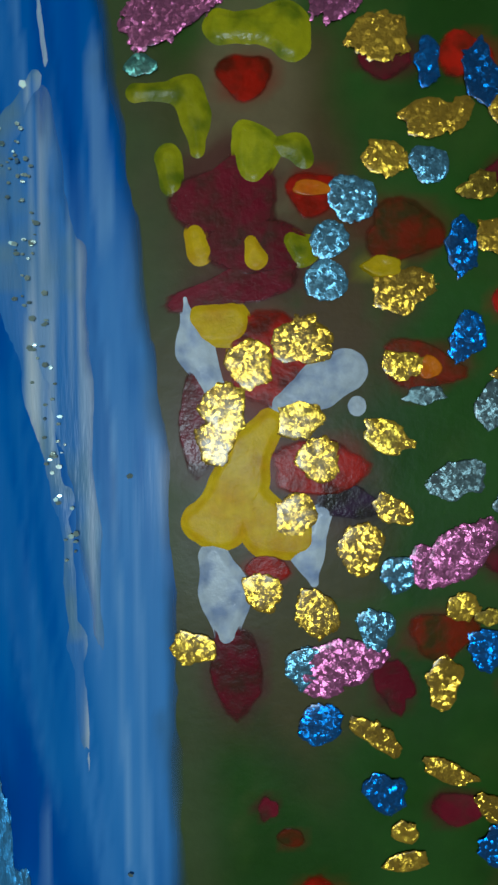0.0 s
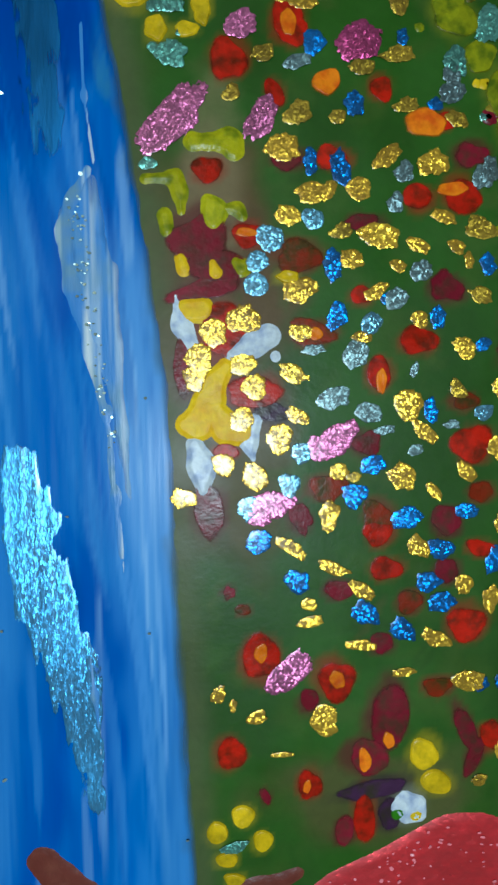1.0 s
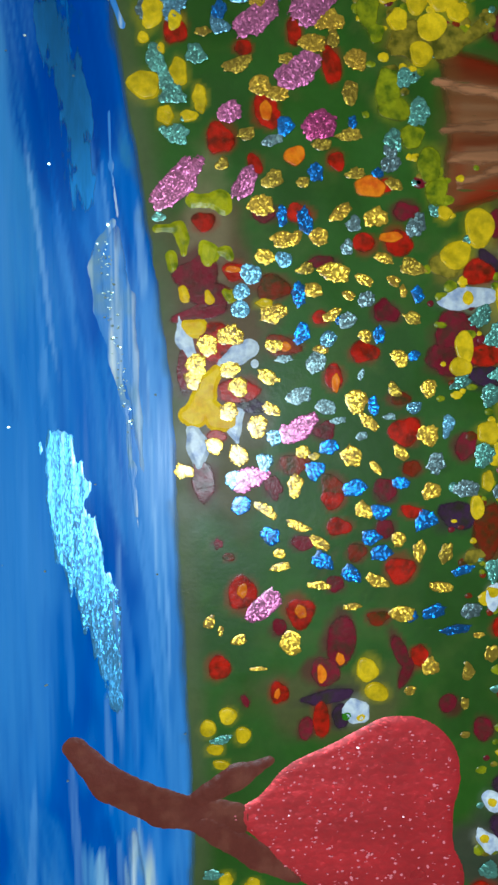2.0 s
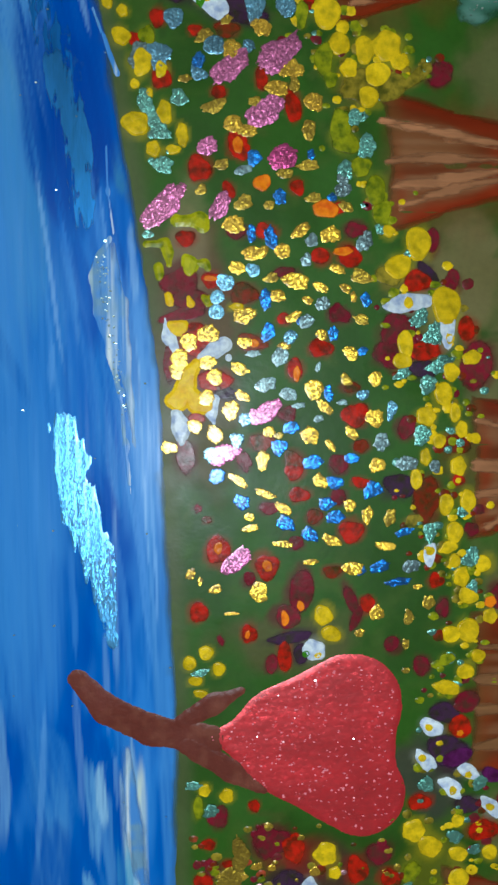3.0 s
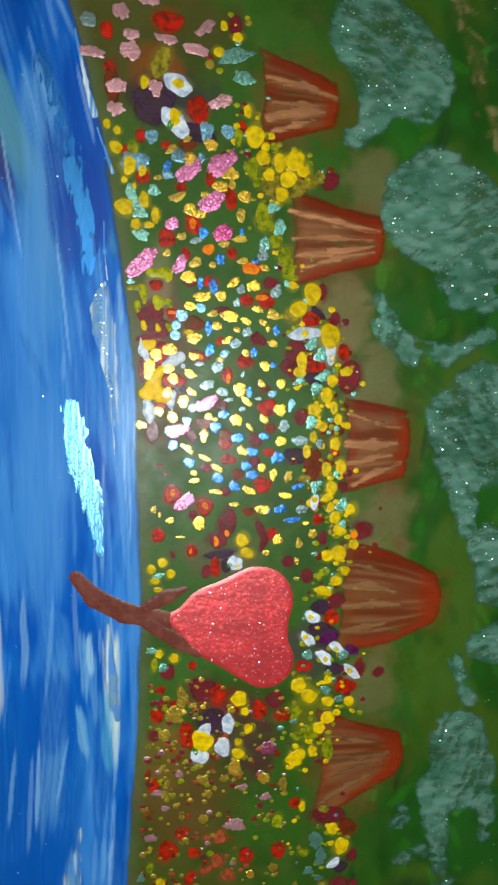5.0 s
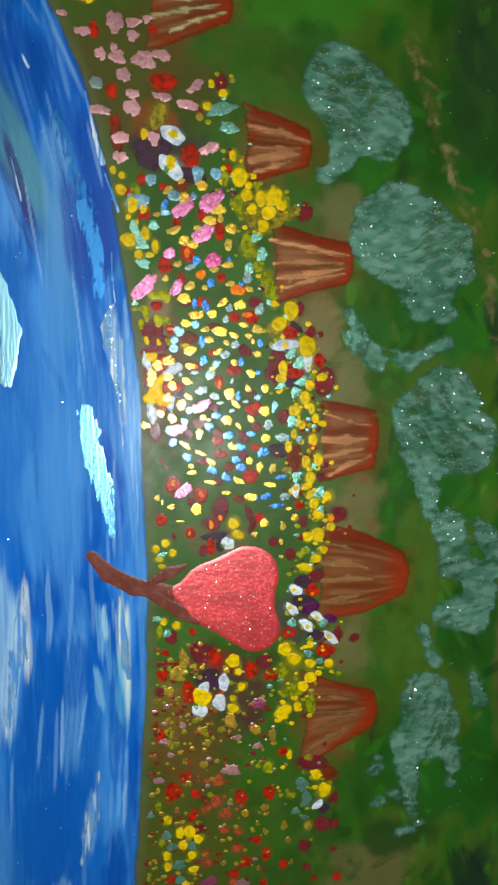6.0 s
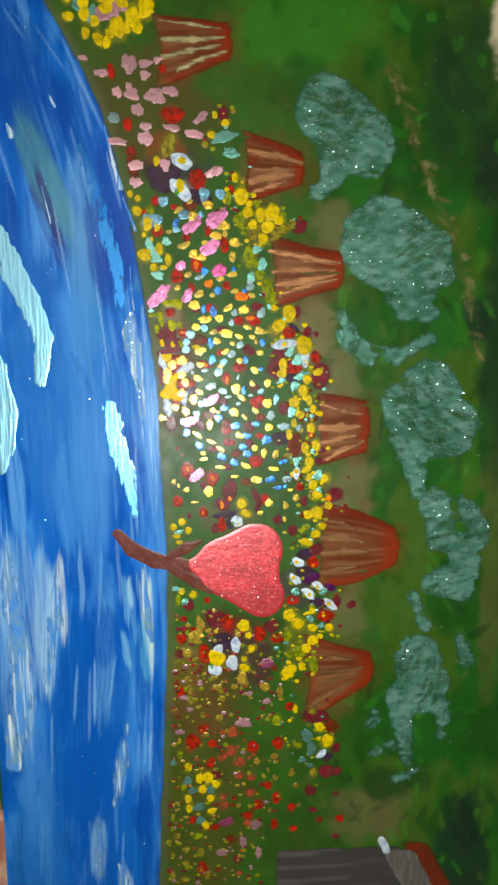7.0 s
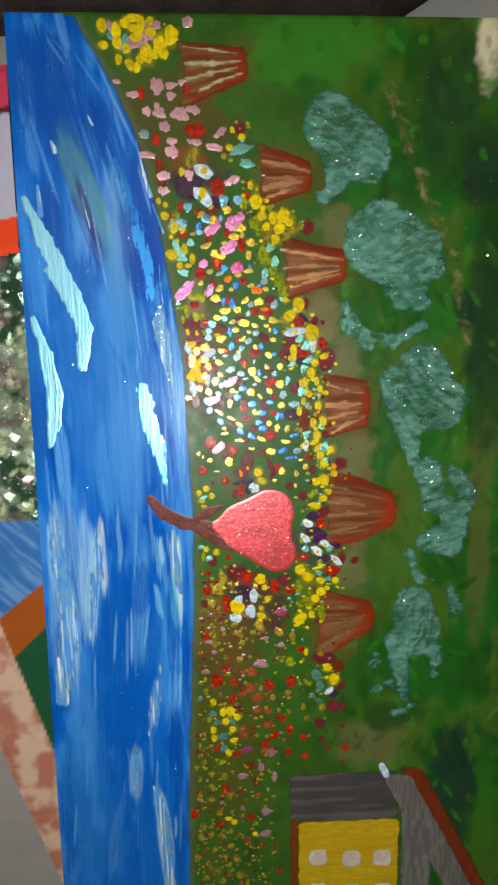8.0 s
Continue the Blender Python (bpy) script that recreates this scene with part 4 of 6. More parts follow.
def meadow_pigment(X, Y, d):
    base = np.ones((*X.shape, 3)) * np.array(srgb(48, 90, 18))
    base = lay_on(base, step(cloud(X, Y, 22, 2), 0.35, 0.7) * 0.55, (36, 66, 10))
    base = lay_on(base, step(cloud(X, Y, 9, 3), 0.5, 0.75) * 0.4, (72, 94, 30))
    far = step(X - bank(Y), 105, 135)
    # dark wood greens, deepened further to put the torch's falloff into the colour
    base = lay_on(base, far * 0.85, (24, 76, 10))
    for seed, colour in ((21, (22, 72, 8)), (22, (38, 104, 14)), (23, (26, 90, 20)), (24, (66, 94, 20))):
        base = lay_on(base, far * step(cloud(X, Y * 0.6, 26, seed), 0.48, 0.66) * 0.75, colour)
    spots = [
        (-10.7, 104.3, 8.5, 34.9, (74, 80, 30), 0.2), (6.7, 38.9, 15.5, 29.1, (104, 60, 46), 0.65),
        (8.5, 2.6, 13.6, 20.3, (96, 60, 46), 0.55), (4.5, 53.7, 7, 23.3, (134, 120, 84), 0.6),
        (19.4, -251.1, 38.8, 93, (80, 72, 20), 0.6), (20.7, -179.4, 23.3, 31, (100, 66, 30), 0.6),
        (-8.5, 169.7, 42.6, 34.9, (78, 66, 22), 0.7), (-39, 205.9, 23.3, 23.3, (60, 84, 20), 0.6), 
        (34.8, -62.2, 23.3, 11.6, (92, 78, 46), 0.6),
    ]
    for n, (cx, cy, rx, ry, colour, strength) in enumerate(spots):
        base = soft_spot(base, X, Y, cx, cy, rx, ry, colour, strength, n)
    spots = [
        (87.9, 49.3, 15.5, 23.3, (118, 106, 66), 0.8), (105.5, 22.8, 15.5, 19.4, (112, 104, 66), 0.7),
        (112.5, -63.9, 17.4, 50.4, (112, 100, 62), 0.7), (111.3, -126.2, 15.5, 19.4, (108, 100, 60), 0.6),
        (100.8, 111.1, 13.6, 15.5, (104, 100, 60), 0.7), (130.3, -260.4, 31, 23.3, (98, 94, 54), 0.8),
        (85.4, 220, 46.5, 27.1, (52, 116, 22), 0.8),
        (204.7, -82.4, 10.9, 100.8, (96, 90, 44), 0.5),
    ]
    for n, (cx, cy, rx, ry, colour, strength) in enumerate(spots):
        base = soft_spot(base, X, Y, cx, cy, rx, ry, colour, strength, n + 9)
    spots = [
        (48.7, -147.9, 23.1, 23.1, (74, 26, 38), 0.75),
        (39.4, -132.0, 14.7, 9.4, (112, 34, 22), 0.7),
        (11.4, -157.9, 12.6, 18.9, (118, 92, 30), 0.6),
        (80.1, -106.6, 12.6, 14.7, (66, 36, 62), 0.55),
        (10.5, 138.7, 16.8, 16.8, (52, 34, 52), 0.7),
        (2.6, 150.7, 12.6, 10.5, (140, 64, 14), 0.6),
        (80.9, -139.9, 10.5, 18.9, (120, 116, 18), 0.5),
    ]
    for n, (cx, cy, rx, ry, colour, strength) in enumerate(spots):
        base = soft_spot(base, X, Y, cx, cy, rx, ry, colour, strength, n + 31)
    for (tx, ya, _, yb, ux, yc, _, yd) in TRUNKS:
        base = soft_spot(base, X, Y, ux - 4, (yc + yd) / 2, 12, abs(yc - yd) * 0.62 + 3, (112, 50, 14), 0.3, 5)
        base = soft_spot(base, X, Y, (tx + ux) / 2 - 4, (ya + yb) / 2, 20, abs(ya - yb) * 0.5, (104, 62, 26), 0.5, 6)
    spots = [
        (173.2, 194.3, 27.1, 50.4, (34, 66, 26), 0.8), (197.8, 146.4, 17.4, 23.3, (26, 48, 26), 0.9),
        (204.3, 52, 15.5, 58.1, (24, 50, 28), 0.8), (192.9, -306, 19.4, 62, (20, 52, 30), 0.9),
        (142.8, -242.4, 27.1, 11.6, (30, 66, 18), 0.9), (200.8, 234.3, 13.2, 42.6, (216, 202, 166), 1.0),
        (209.6, 92.8, 17.8, 162.8, (24, 54, 20), 0.6), (221.5, -346.7, 15.5, 34.9, (56, 98, 20), 0.8), (261.3, -2.5, 42.6, 348.9, (30, 66, 30), 0.6),
    ]
    for n, (cx, cy, rx, ry, colour, strength) in enumerate(spots):
        base = soft_spot(base, X, Y, cx, cy, rx, ry, colour, strength, n + 19)
    leafy = random.Random(41)
    for n in range(420):
        y0 = leafy.uniform(BOTTOM, TOP)
        x0 = float(np.interp(y0, BANK_Y, BANK_X)) + leafy.uniform(112, 330)
        run, turn = leafy.uniform(5, 20), leafy.gauss(1.4, 0.7)
        tone = leafy.choice(((22, 70, 10), (30, 84, 14), (48, 118, 24), (60, 128, 34), (26, 60, 22), (70, 98, 28), (18, 52, 20)))
        base = brush(base, X, Y, x0, y0, x0 + run * math.cos(turn), y0 + run * math.sin(turn), leafy.uniform(3, 8), tone, leafy.uniform(0.3, 0.7), n, 0.6)
    for n in range(260):
        y0 = leafy.uniform(BOTTOM, TOP)
        x0 = float(np.interp(y0, BANK_Y, BANK_X)) + leafy.uniform(2, 112)
        run, turn = leafy.uniform(4, 14), leafy.gauss(0.2, 0.8)
        tone = leafy.choice(((40, 78, 12), (58, 90, 20), (74, 92, 34), (36, 66, 12), (70, 78, 28)))
        base = brush(base, X, Y, x0, y0, x0 + run * math.cos(turn), y0 + run * math.sin(turn), leafy.uniform(2, 5), tone, leafy.uniform(0.25, 0.6), n, 0.6)
    base = sweeps(base, X, Y, 300, [
        (129.3, 200.5, 139.9, 182.4, 6.4, (92, 84, 42), 0.2),
        (138.8, 178.0, 149.1, 152.9, 8.3, (100, 98, 50), 0.2),
        (132.7, 190.7, 138.2, 176.5, 10.2, (92, 84, 42), 0.2),
        (153.3, 143.3, 164.8, 113.6, 6.4, (100, 98, 50), 0.2),
        (167.2, 116.7, 177.4, 92.4, 8.3, (92, 84, 42), 0.2),
        (177.8, 84.6, 189.6, 46.9, 10.2, (100, 98, 50), 0.2),
        (144.6, 163.7, 148.4, 146.1, 6.4, (92, 84, 42), 0.2),
        (173.1, 95.4, 180.4, 78.4, 8.3, (100, 98, 50), 0.2),
        (186.7, 50.1, 190.9, 34.1, 10.2, (92, 84, 42), 0.2),
        (125.4, -260.0, 153.9, -249.9, 6.4, (100, 98, 50), 0.2),
    ])
    base = sweeps(base, X, Y, 320, [
        (184.0, 72.2, 190.4, 43.8, 17.6, (14, 40, 26), 0.75),
        (160.1, 208.9, 184.1, 169.4, 22.4, (20, 50, 24), 0.6),
        (154.9, 182.9, 176.3, 130.5, 19.2, (22, 58, 22), 0.55),
        (182.9, -247.6, 199.8, -295.4, 22.4, (14, 44, 26), 0.75),
        (194.2, 34.1, 200.4, -52.2, 16.0, (18, 52, 24), 0.6),
        (118.0, 33.6, 135.0, 14.5, 19.2, (22, 72, 14), 0.5),
        (121.0, -85.4, 128.4, -106.3, 16.0, (26, 92, 16), 0.6),
        (125.5, -127.3, 144.9, -193.1, 19.2, (22, 84, 18), 0.5),
    ])
    # dry flecks of bare ochre along the wood's edge
    edge_x, edge_y = [190.2, 186.9, 176.4, 160.3, 144.7, 129.3], [34.1, 46.9, 93.9, 127.1, 162.2, 200.5]
    for n in range(60):
        y0 = leafy.uniform(edge_y[0], edge_y[-1])
        x0 = float(np.interp(y0, edge_y, edge_x)) + leafy.gauss(0, 2.5)
        run, turn = leafy.uniform(3, 11), leafy.gauss(-1.0, 0.5)
        base = brush(base, X, Y, x0, y0, x0 + run * math.cos(turn), y0 + run * math.sin(turn), leafy.uniform(1.6, 4), leafy.choice(((124, 110, 66), (104, 84, 48), (140, 128, 88))), leafy.uniform(0.25, 0.6), n + 500, 0.6)
    # wet paint dragged out round each dab
    smear = random.Random(3)
    for kind, places in PLACES.items():
        if kind.endswith("foil") or kind in ("leaf_green", "orange"):
            continue
        tone = SMEAR[kind]
        for x, y, length, width, turn in places:
            r = max(length, width) * 0.75 + 2
            i0, i1 = np.searchsorted(X[0], (x - r, x + r))
            j0, j1 = np.searchsorted(Y[:, 0], (y - r, y + r))
            if i1 <= i0 or j1 <= j0:
                continue
            gx, gy = X[j0:j1, i0:i1], Y[j0:j1, i0:i1]
            ox, oy = smear.gauss(0, 0.08) * length, smear.gauss(0, 0.08) * width
            a = math.radians(turn)
            px, py = (gx - x - ox) * math.cos(a) + (gy - y - oy) * math.sin(a), (gy - y - oy) * math.cos(a) - (gx - x - ox) * math.sin(a)
            q = np.hypot(px / length, py / width) * 2 + (cloud(gx, gy, 4, 7) - 0.5) * 0.9
            base[j0:j1, i0:i1] = lay_on(base[j0:j1, i0:i1], step(1.55 - q, 0, 0.75) * (0.8 if kind in DULL else 0.6), tone)
    # an olive haze where the green runs into the wet blue
    return lay_on(base, 0.6 * step(6 - np.abs(X - bank(Y)), 0, 6), (88, 92, 60))


def sheet_depth(X, Y):
    return np.minimum(np.minimum(X - LEFT - 0.6, RIGHT - 0.6 - X), np.minimum(Y - BOTTOM - 0.6, TOP - 0.6 - Y))


coat("meadow", (LEFT, RIGHT, BOTTOM, TOP), 1.1, 1.1, lambda X, Y: np.minimum(sheet_depth(X, Y), X - bank(Y) + 8), 0.05, meadow_pigment, PIGMENT, painting,
     "green and olive brushed meadow paint", 0.8, 0.0, lambda X, Y: (cloud(X, Y, 4, 8) - 0.5) * 0.05)


def river_pigment(X, Y, d):
    base = np.ones((*X.shape, 3)) * np.array(srgb(12, 96, 188))
    lines = noise2(X / 5.0, Y / 90, 1) * 0.5 + noise2(X / 1.6, Y / 60, 2) * 0.3 + noise2(X / 0.8, Y / 40, 6) * 0.2
    base = lay_on(base, step(lines, 0.5, 0.8) * 0.25, (58, 136, 214))
    base = lay_on(base, step(0.5 - lines, 0.0, 0.3) * 0.25, (2, 76, 168))
    base = lay_on(base, step(cloud(X * 1.6, Y * 0.5, 26, 4), 0.52, 0.72) * 0.6, (0, 68, 164))
    base = lay_on(base, step(cloud(X * 1.6, Y * 0.5, 22, 9), 0.5, 0.75) * 0.55, (72, 146, 220))
    flow = random.Random(23)
    for n in range(80):
        y0 = flow.uniform(BOTTOM, TOP + 30)
        x0 = LEFT + flow.random() * (float(np.interp(y0, BANK_Y, BANK_X)) - LEFT + 6)
        run, turn = flow.uniform(25, 95), flow.gauss(0.1, 0.05)
        tone = flow.choice(((4, 74, 168), (0, 62, 150), (30, 112, 200), (70, 142, 218), (92, 158, 224), (20, 100, 186), (58, 128, 204)))
        base = brush(base, X, Y, x0, y0, x0 + run * turn, y0 - run, flow.uniform(4, 17), tone, flow.uniform(0.35, 0.8), n + 60, 0.5)
    strokes = [
        # the top of the river, deep blue
        (-86.1, 231, -83.7, 159.4, 46.5, (8, 76, 160), 0.7), (-57.1, 192.7, -35.3, 128.8, 15.5, (6, 72, 160), 0.7),
        (-74.8, 177.7, -49.1, 97.4, 20.2, (70, 128, 140), 0.85), (-50.6, 111.4, -40.4, 54.1, 15.5, (56, 120, 170), 0.6),
        (-73.7, 137.4, -54.9, 83.2, 7, (44, 54, 120), 0.8), (-97, 171, -93.4, 140.8, 7.8, (90, 150, 210), 0.5),
        (-106.4, 87, -103.1, -4.9, 10.1, (36, 96, 170), 0.6), (-70.2, 17.3, -59, -60.2, 34.9, (40, 116, 192), 0.7),
    ]
    for n, (x0, y0, x1, y1, w, colour, strength) in enumerate(strokes):
        base = brush(base, X, Y, x0, y0, x1, y1, w, colour, strength, n + 10)
    strokes = [
        (-20.7, 90.8, -25.5, 64.7, 6.5, (2, 44, 122), 0.85), (-29.4, 84.6, -27.3, 57.6, 7.6, (10, 84, 170), 0.6),
        (-15.7, 89, -13.6, 72, 4.8, (76, 140, 150), 0.5), (-18.1, 57.7, -9.5, 6.3, 7.6, (104, 164, 222), 0.8),
    ]
    for n, (x0, y0, x1, y1, w, colour, strength) in enumerate(strokes):
        base = brush(base, X, Y, x0, y0, x1, y1, w, colour, strength, n)
    strokes = [
        (-9.2, 42.3, -4.1, -13.3, 6.5, (74, 140, 212), 0.75), (-20.8, 34, -13, -24, 13, (52, 128, 204), 0.7),
        (-14, -2.2, -6.4, -69.3, 2.8, (92, 154, 222), 0.6), (-8.7, -2.3, -5.5, -77.3, 1.3, (120, 176, 232), 0.6),
        (-96.4, -71.4, -89.5, -221.7, 16.3, (150, 186, 216), 0.85), (-84.6, -67.6, -79.6, -154.4, 7.8, (120, 160, 206), 0.6),
    ]
    for n, (x0, y0, x1, y1, w, colour, strength) in enumerate(strokes):
        base = brush(base, X, Y, x0, y0, x1, y1, w, colour, strength, n + 30)
    strokes = [
        (-69, -88.2, -76.8, -176, 11.6, (140, 184, 222), 0.85), (-58.7, -133.9, -60.4, -303.4, 36.8, (6, 82, 168), 0.7),
        (-92.1, -232.8, -91.6, -373.4, 23.3, (36, 108, 182), 0.6), (-100.2, -264.2, -102.3, -372.8, 10.1, (6, 72, 152), 0.7),
        (-51.3, -259.5, -47.1, -298.4, 9.3, (128, 178, 222), 0.8), (-55.4, -284.8, -74.4, -374.4, 8.5, (90, 150, 208), 0.5),
    ]
    for n, (x0, y0, x1, y1, w, colour, strength) in enumerate(strokes):
        base = brush(base, X, Y, x0, y0, x1, y1, w, colour, strength, n + 20)
    strokes = [
        (-29.3, -204, -37.4, -244.1, 8.5, (110, 168, 220), 0.8), (-22.7, -135, -34.2, -203.8, 11.6, (50, 130, 200), 0.6),
        (-15.7, -231.4, -17.3, -377.6, 14, (6, 78, 166), 0.8), (-3.5, 39, -1.1, -77.6, 8.5, (70, 128, 206), 0.6),
    ]
    for n, (x0, y0, x1, y1, w, colour, strength) in enumerate(strokes):
        base = brush(base, X, Y, x0, y0, x1, y1, w, colour, strength, n + 50)
    strokes = [
        (-19.7, -95.1, -27.9, -125.4, 5, (118, 172, 220), 0.5), (-42.5, -92.4, -35.6, -129.2, 7.6, (86, 146, 204), 0.6),
        (-34.4, 124.5, -30, 78.2, 11.4, (6, 60, 140), 0.7), (-45.1, 107, -41.5, 37, 13.4, (56, 130, 204), 0.6),
        (-32.3, 49.7, -26, -7.2, 15.3, (30, 106, 190), 0.6), (-91.4, 49.1, -70.9, 6, 23.3, (34, 104, 184), 0.6),
    ]
    for n, (x0, y0, x1, y1, w, colour, strength) in enumerate(strokes):
        base = brush(base, X, Y, x0, y0, x1, y1, w, colour, strength, n + 40)
    base = sweeps(base, X, Y, 200, [
        (-89.5, 231.0, -63.8, 135.7, 46.8, (4, 70, 160), 0.8),
        (-49.1, 212.3, -11.9, 68.5, 17.5, (8, 84, 180), 0.8),
        (-76.0, 169.5, -50.9, 104.4, 18.7, (72, 128, 150), 0.85),
        (-63.2, 145.9, -42.8, 83.1, 15.6, (80, 140, 170), 0.6),
        (-72.7, 104.5, -67.6, -76.1, 42.9, (34, 104, 186), 0.7),
        (-37.9, 68.7, -36.4, -76.8, 23.4, (40, 112, 192), 0.6),
        (-94.2, -67.4, -95.2, -214.8, 19.5, (110, 160, 210), 0.7),
        (-75.3, -75.9, -77.0, -180.3, 13.6, (150, 190, 220), 0.6),
        (-36.4, -76.8, -52.9, -375.6, 35.1, (6, 84, 176), 0.8),
        (-91.9, -228.3, -74.4, -374.4, 39.0, (36, 106, 180), 0.6),
    ])
    base = sweeps(base, X, Y, 210, [
        (-103.8, -157.9, -101.1, -246.0, 19.5, (6, 76, 160), 0.6),
        (-103.6, 21.5, -103.3, -59.3, 11.7, (20, 84, 166), 0.7),
        (-49.0, 149.0, -37.6, 90.0, 20.7, (90, 150, 205), 0.75),
        (-34.3, 155.9, -17.3, 75.8, 14.7, (6, 70, 165), 0.9),
        (-42.4, 68.5, -40.4, -60.4, 27.6, (60, 130, 205), 0.65),
        (-57.3, -13.7, -52.4, -89.1, 25.3, (66, 136, 206), 0.65),
        (-62.2, -115.8, -59.7, -200.1, 15.2, (8, 80, 165), 0.85),
        (-36.6, -104.2, -44.2, -201.1, 13.8, (90, 150, 205), 0.65),
        (-19.0, -92.3, -16.5, -205.0, 12.4, (10, 86, 175), 0.85),
        (-53.8, 40.0, -41.3, 11.4, 4.6, (10, 84, 172), 0.6),
    ])
    base = sweeps(base, X, Y, 220, [
        (-6.6, 20.9, -0.5, -187.7, 8.3, (76, 140, 208), 0.75),
        (-27.6, 40.6, -23.6, 4.8, 9.2, (20, 100, 190), 0.6),
        (-30.3, 117.5, -21.9, 71.0, 16.5, (4, 64, 158), 0.85),
        (-43.4, 105.9, -39.6, 31.3, 13.5, (70, 140, 200), 0.6),
        (-11.2, 53.7, -6.1, -29.9, 10.5, (100, 160, 225), 0.75),
        (-27.2, 60.8, -22.1, 25.4, 6.6, (6, 80, 175), 0.6),
        (-42.6, 28.3, -42.4, -76.4, 19.5, (64, 132, 205), 0.6),
        (-33.7, -29.4, -30.2, -76.9, 12.0, (8, 88, 180), 0.6),
        (-42.6, -84.4, -34.3, -120.4, 16.5, (56, 124, 196), 0.6),
        (-24.2, -85.2, -19.4, -121.3, 7.5, (8, 80, 172), 0.85),
    ])
    base = sweeps(base, X, Y, 260, [
        (-39.4, 127.6, -28.4, 62.4, 17.1, (2, 66, 160), 0.8),
        (-47.7, 108.6, -45.6, 11.4, 13.3, (76, 140, 205), 0.6),
        (-45.6, 11.4, -44.4, -94.3, 20.9, (70, 136, 206), 0.6),
        (-44.8, -114.4, -42.0, -159.7, 22.8, (6, 80, 172), 0.75),
        (-27.3, -94.8, -25.0, -129.7, 4.6, (110, 170, 215), 0.6),
        (-22.1, -103.1, -20.7, -142.4, 3.8, (90, 150, 210), 0.6),
        (-13.5, -91.3, -11.1, -161.5, 4.9, (170, 205, 215), 0.6),
        (-84.8, -180.5, -82.3, -281.6, 22.4, (60, 128, 200), 0.6),
        (-53.2, -102.4, -49.3, -185.4, 12.8, (6, 82, 172), 0.7),
    ])
    base = sweeps(base, X, Y, 230, [
        (-70.5, 142.5, -53.4, 92.1, 5.8, (50, 50, 110), 0.85),
        (-17.5, -97.6, -11.3, -156.6, 5.5, (170, 200, 210), 0.85),
        (-45.8, -257.5, -49.8, -303.9, 11.7, (120, 170, 215), 0.75),
        (-30.5, -295.4, -26.8, -377.1, 12.5, (170, 200, 220), 0.8),
        (-23.7, -97.1, -22.8, -119.5, 3.5, (150, 195, 225), 0.85),
        (-11.3, -94.9, -11.3, -166.1, 3.9, (205, 218, 205), 0.85),
        (-16.9, -122.2, -14.2, -168.5, 7.4, (84, 164, 205), 0.65),
        (-28.9, -131.9, -24.5, -160.2, 5.1, (120, 180, 220), 0.65),
        (-52.2, -79.4, -53.3, -128.5, 3.7, (120, 170, 215), 0.6),
        (-64.7, -81.6, -64.8, -143.1, 6.0, (190, 205, 215), 0.8),
    ])
    base = sweeps(base, X, Y, 240, [
        (-16.0, 58.8, -6.0, -46.6, 6.6, (92, 156, 224), 0.55),
        (-13.6, 34.0, -11.4, -2.2, 1.5, (150, 190, 235), 0.6),
        (-7.5, 19.1, -5.1, -58.0, 1.1, (130, 180, 235), 0.6),
        (-10.3, 34.0, -7.9, -35.3, 0.9, (150, 195, 240), 0.55),
        (-27.8, 43.3, -27.2, 27.8, 0.9, (80, 140, 210), 0.6),
        (-31.7, 46.4, -30.3, 27.8, 1.1, (70, 132, 205), 0.6),
    ])
    for n in range(110):
        y0 = flow.uniform(BOTTOM + 60, TOP)
        x0 = LEFT + flow.random() * (float(np.interp(y0, BANK_Y, BANK_X)) - LEFT) if n % 2 else float(np.interp(y0, BANK_Y, BANK_X)) - flow.uniform(1, 32)
        run = flow.uniform(15, 60)
        x1 = x0 + float(np.interp(y0 - run, BANK_Y, BANK_X)) - float(np.interp(y0, BANK_Y, BANK_X)) + flow.gauss(0, 1.5)
        tone = flow.choice(((120, 176, 232), (150, 196, 238), (84, 150, 220), (0, 64, 156), (4, 74, 170)))
        base = brush(base, X, Y, x0, y0, x1, y0 - run, flow.uniform(1.4, 3.0), tone, flow.uniform(0.25, 0.5), n + 700, 0.4)
    return lay_on(base, 0.55 * step(3.5 - (bank(Y) - X) + (cloud(X, Y, 6, 3) - 0.5) * 5, 0, 4), (70, 92, 96))


def river_ridge(X, Y):
    return (noise2(X / 0.9, Y / 26, 12) - 0.5) * 0.06 + (noise2(X / 2.7, Y / 40, 13) - 0.5) * 0.1


coat("river", (LEFT, 96, BOTTOM, TOP), 0.6, 1.4, lambda X, Y: np.minimum(sheet_depth(X, Y), bank(Y) - X), 0.16, river_pigment, WATER, painting,
     "blue river of long brush strokes", 2.5, 0.6, river_ridge,
     feather=lambda X, Y: np.clip((bank(Y) - X + (cloud(X, Y * 0.4, 7, 17) - 0.5) * 3) / 4.0, 0, 1))


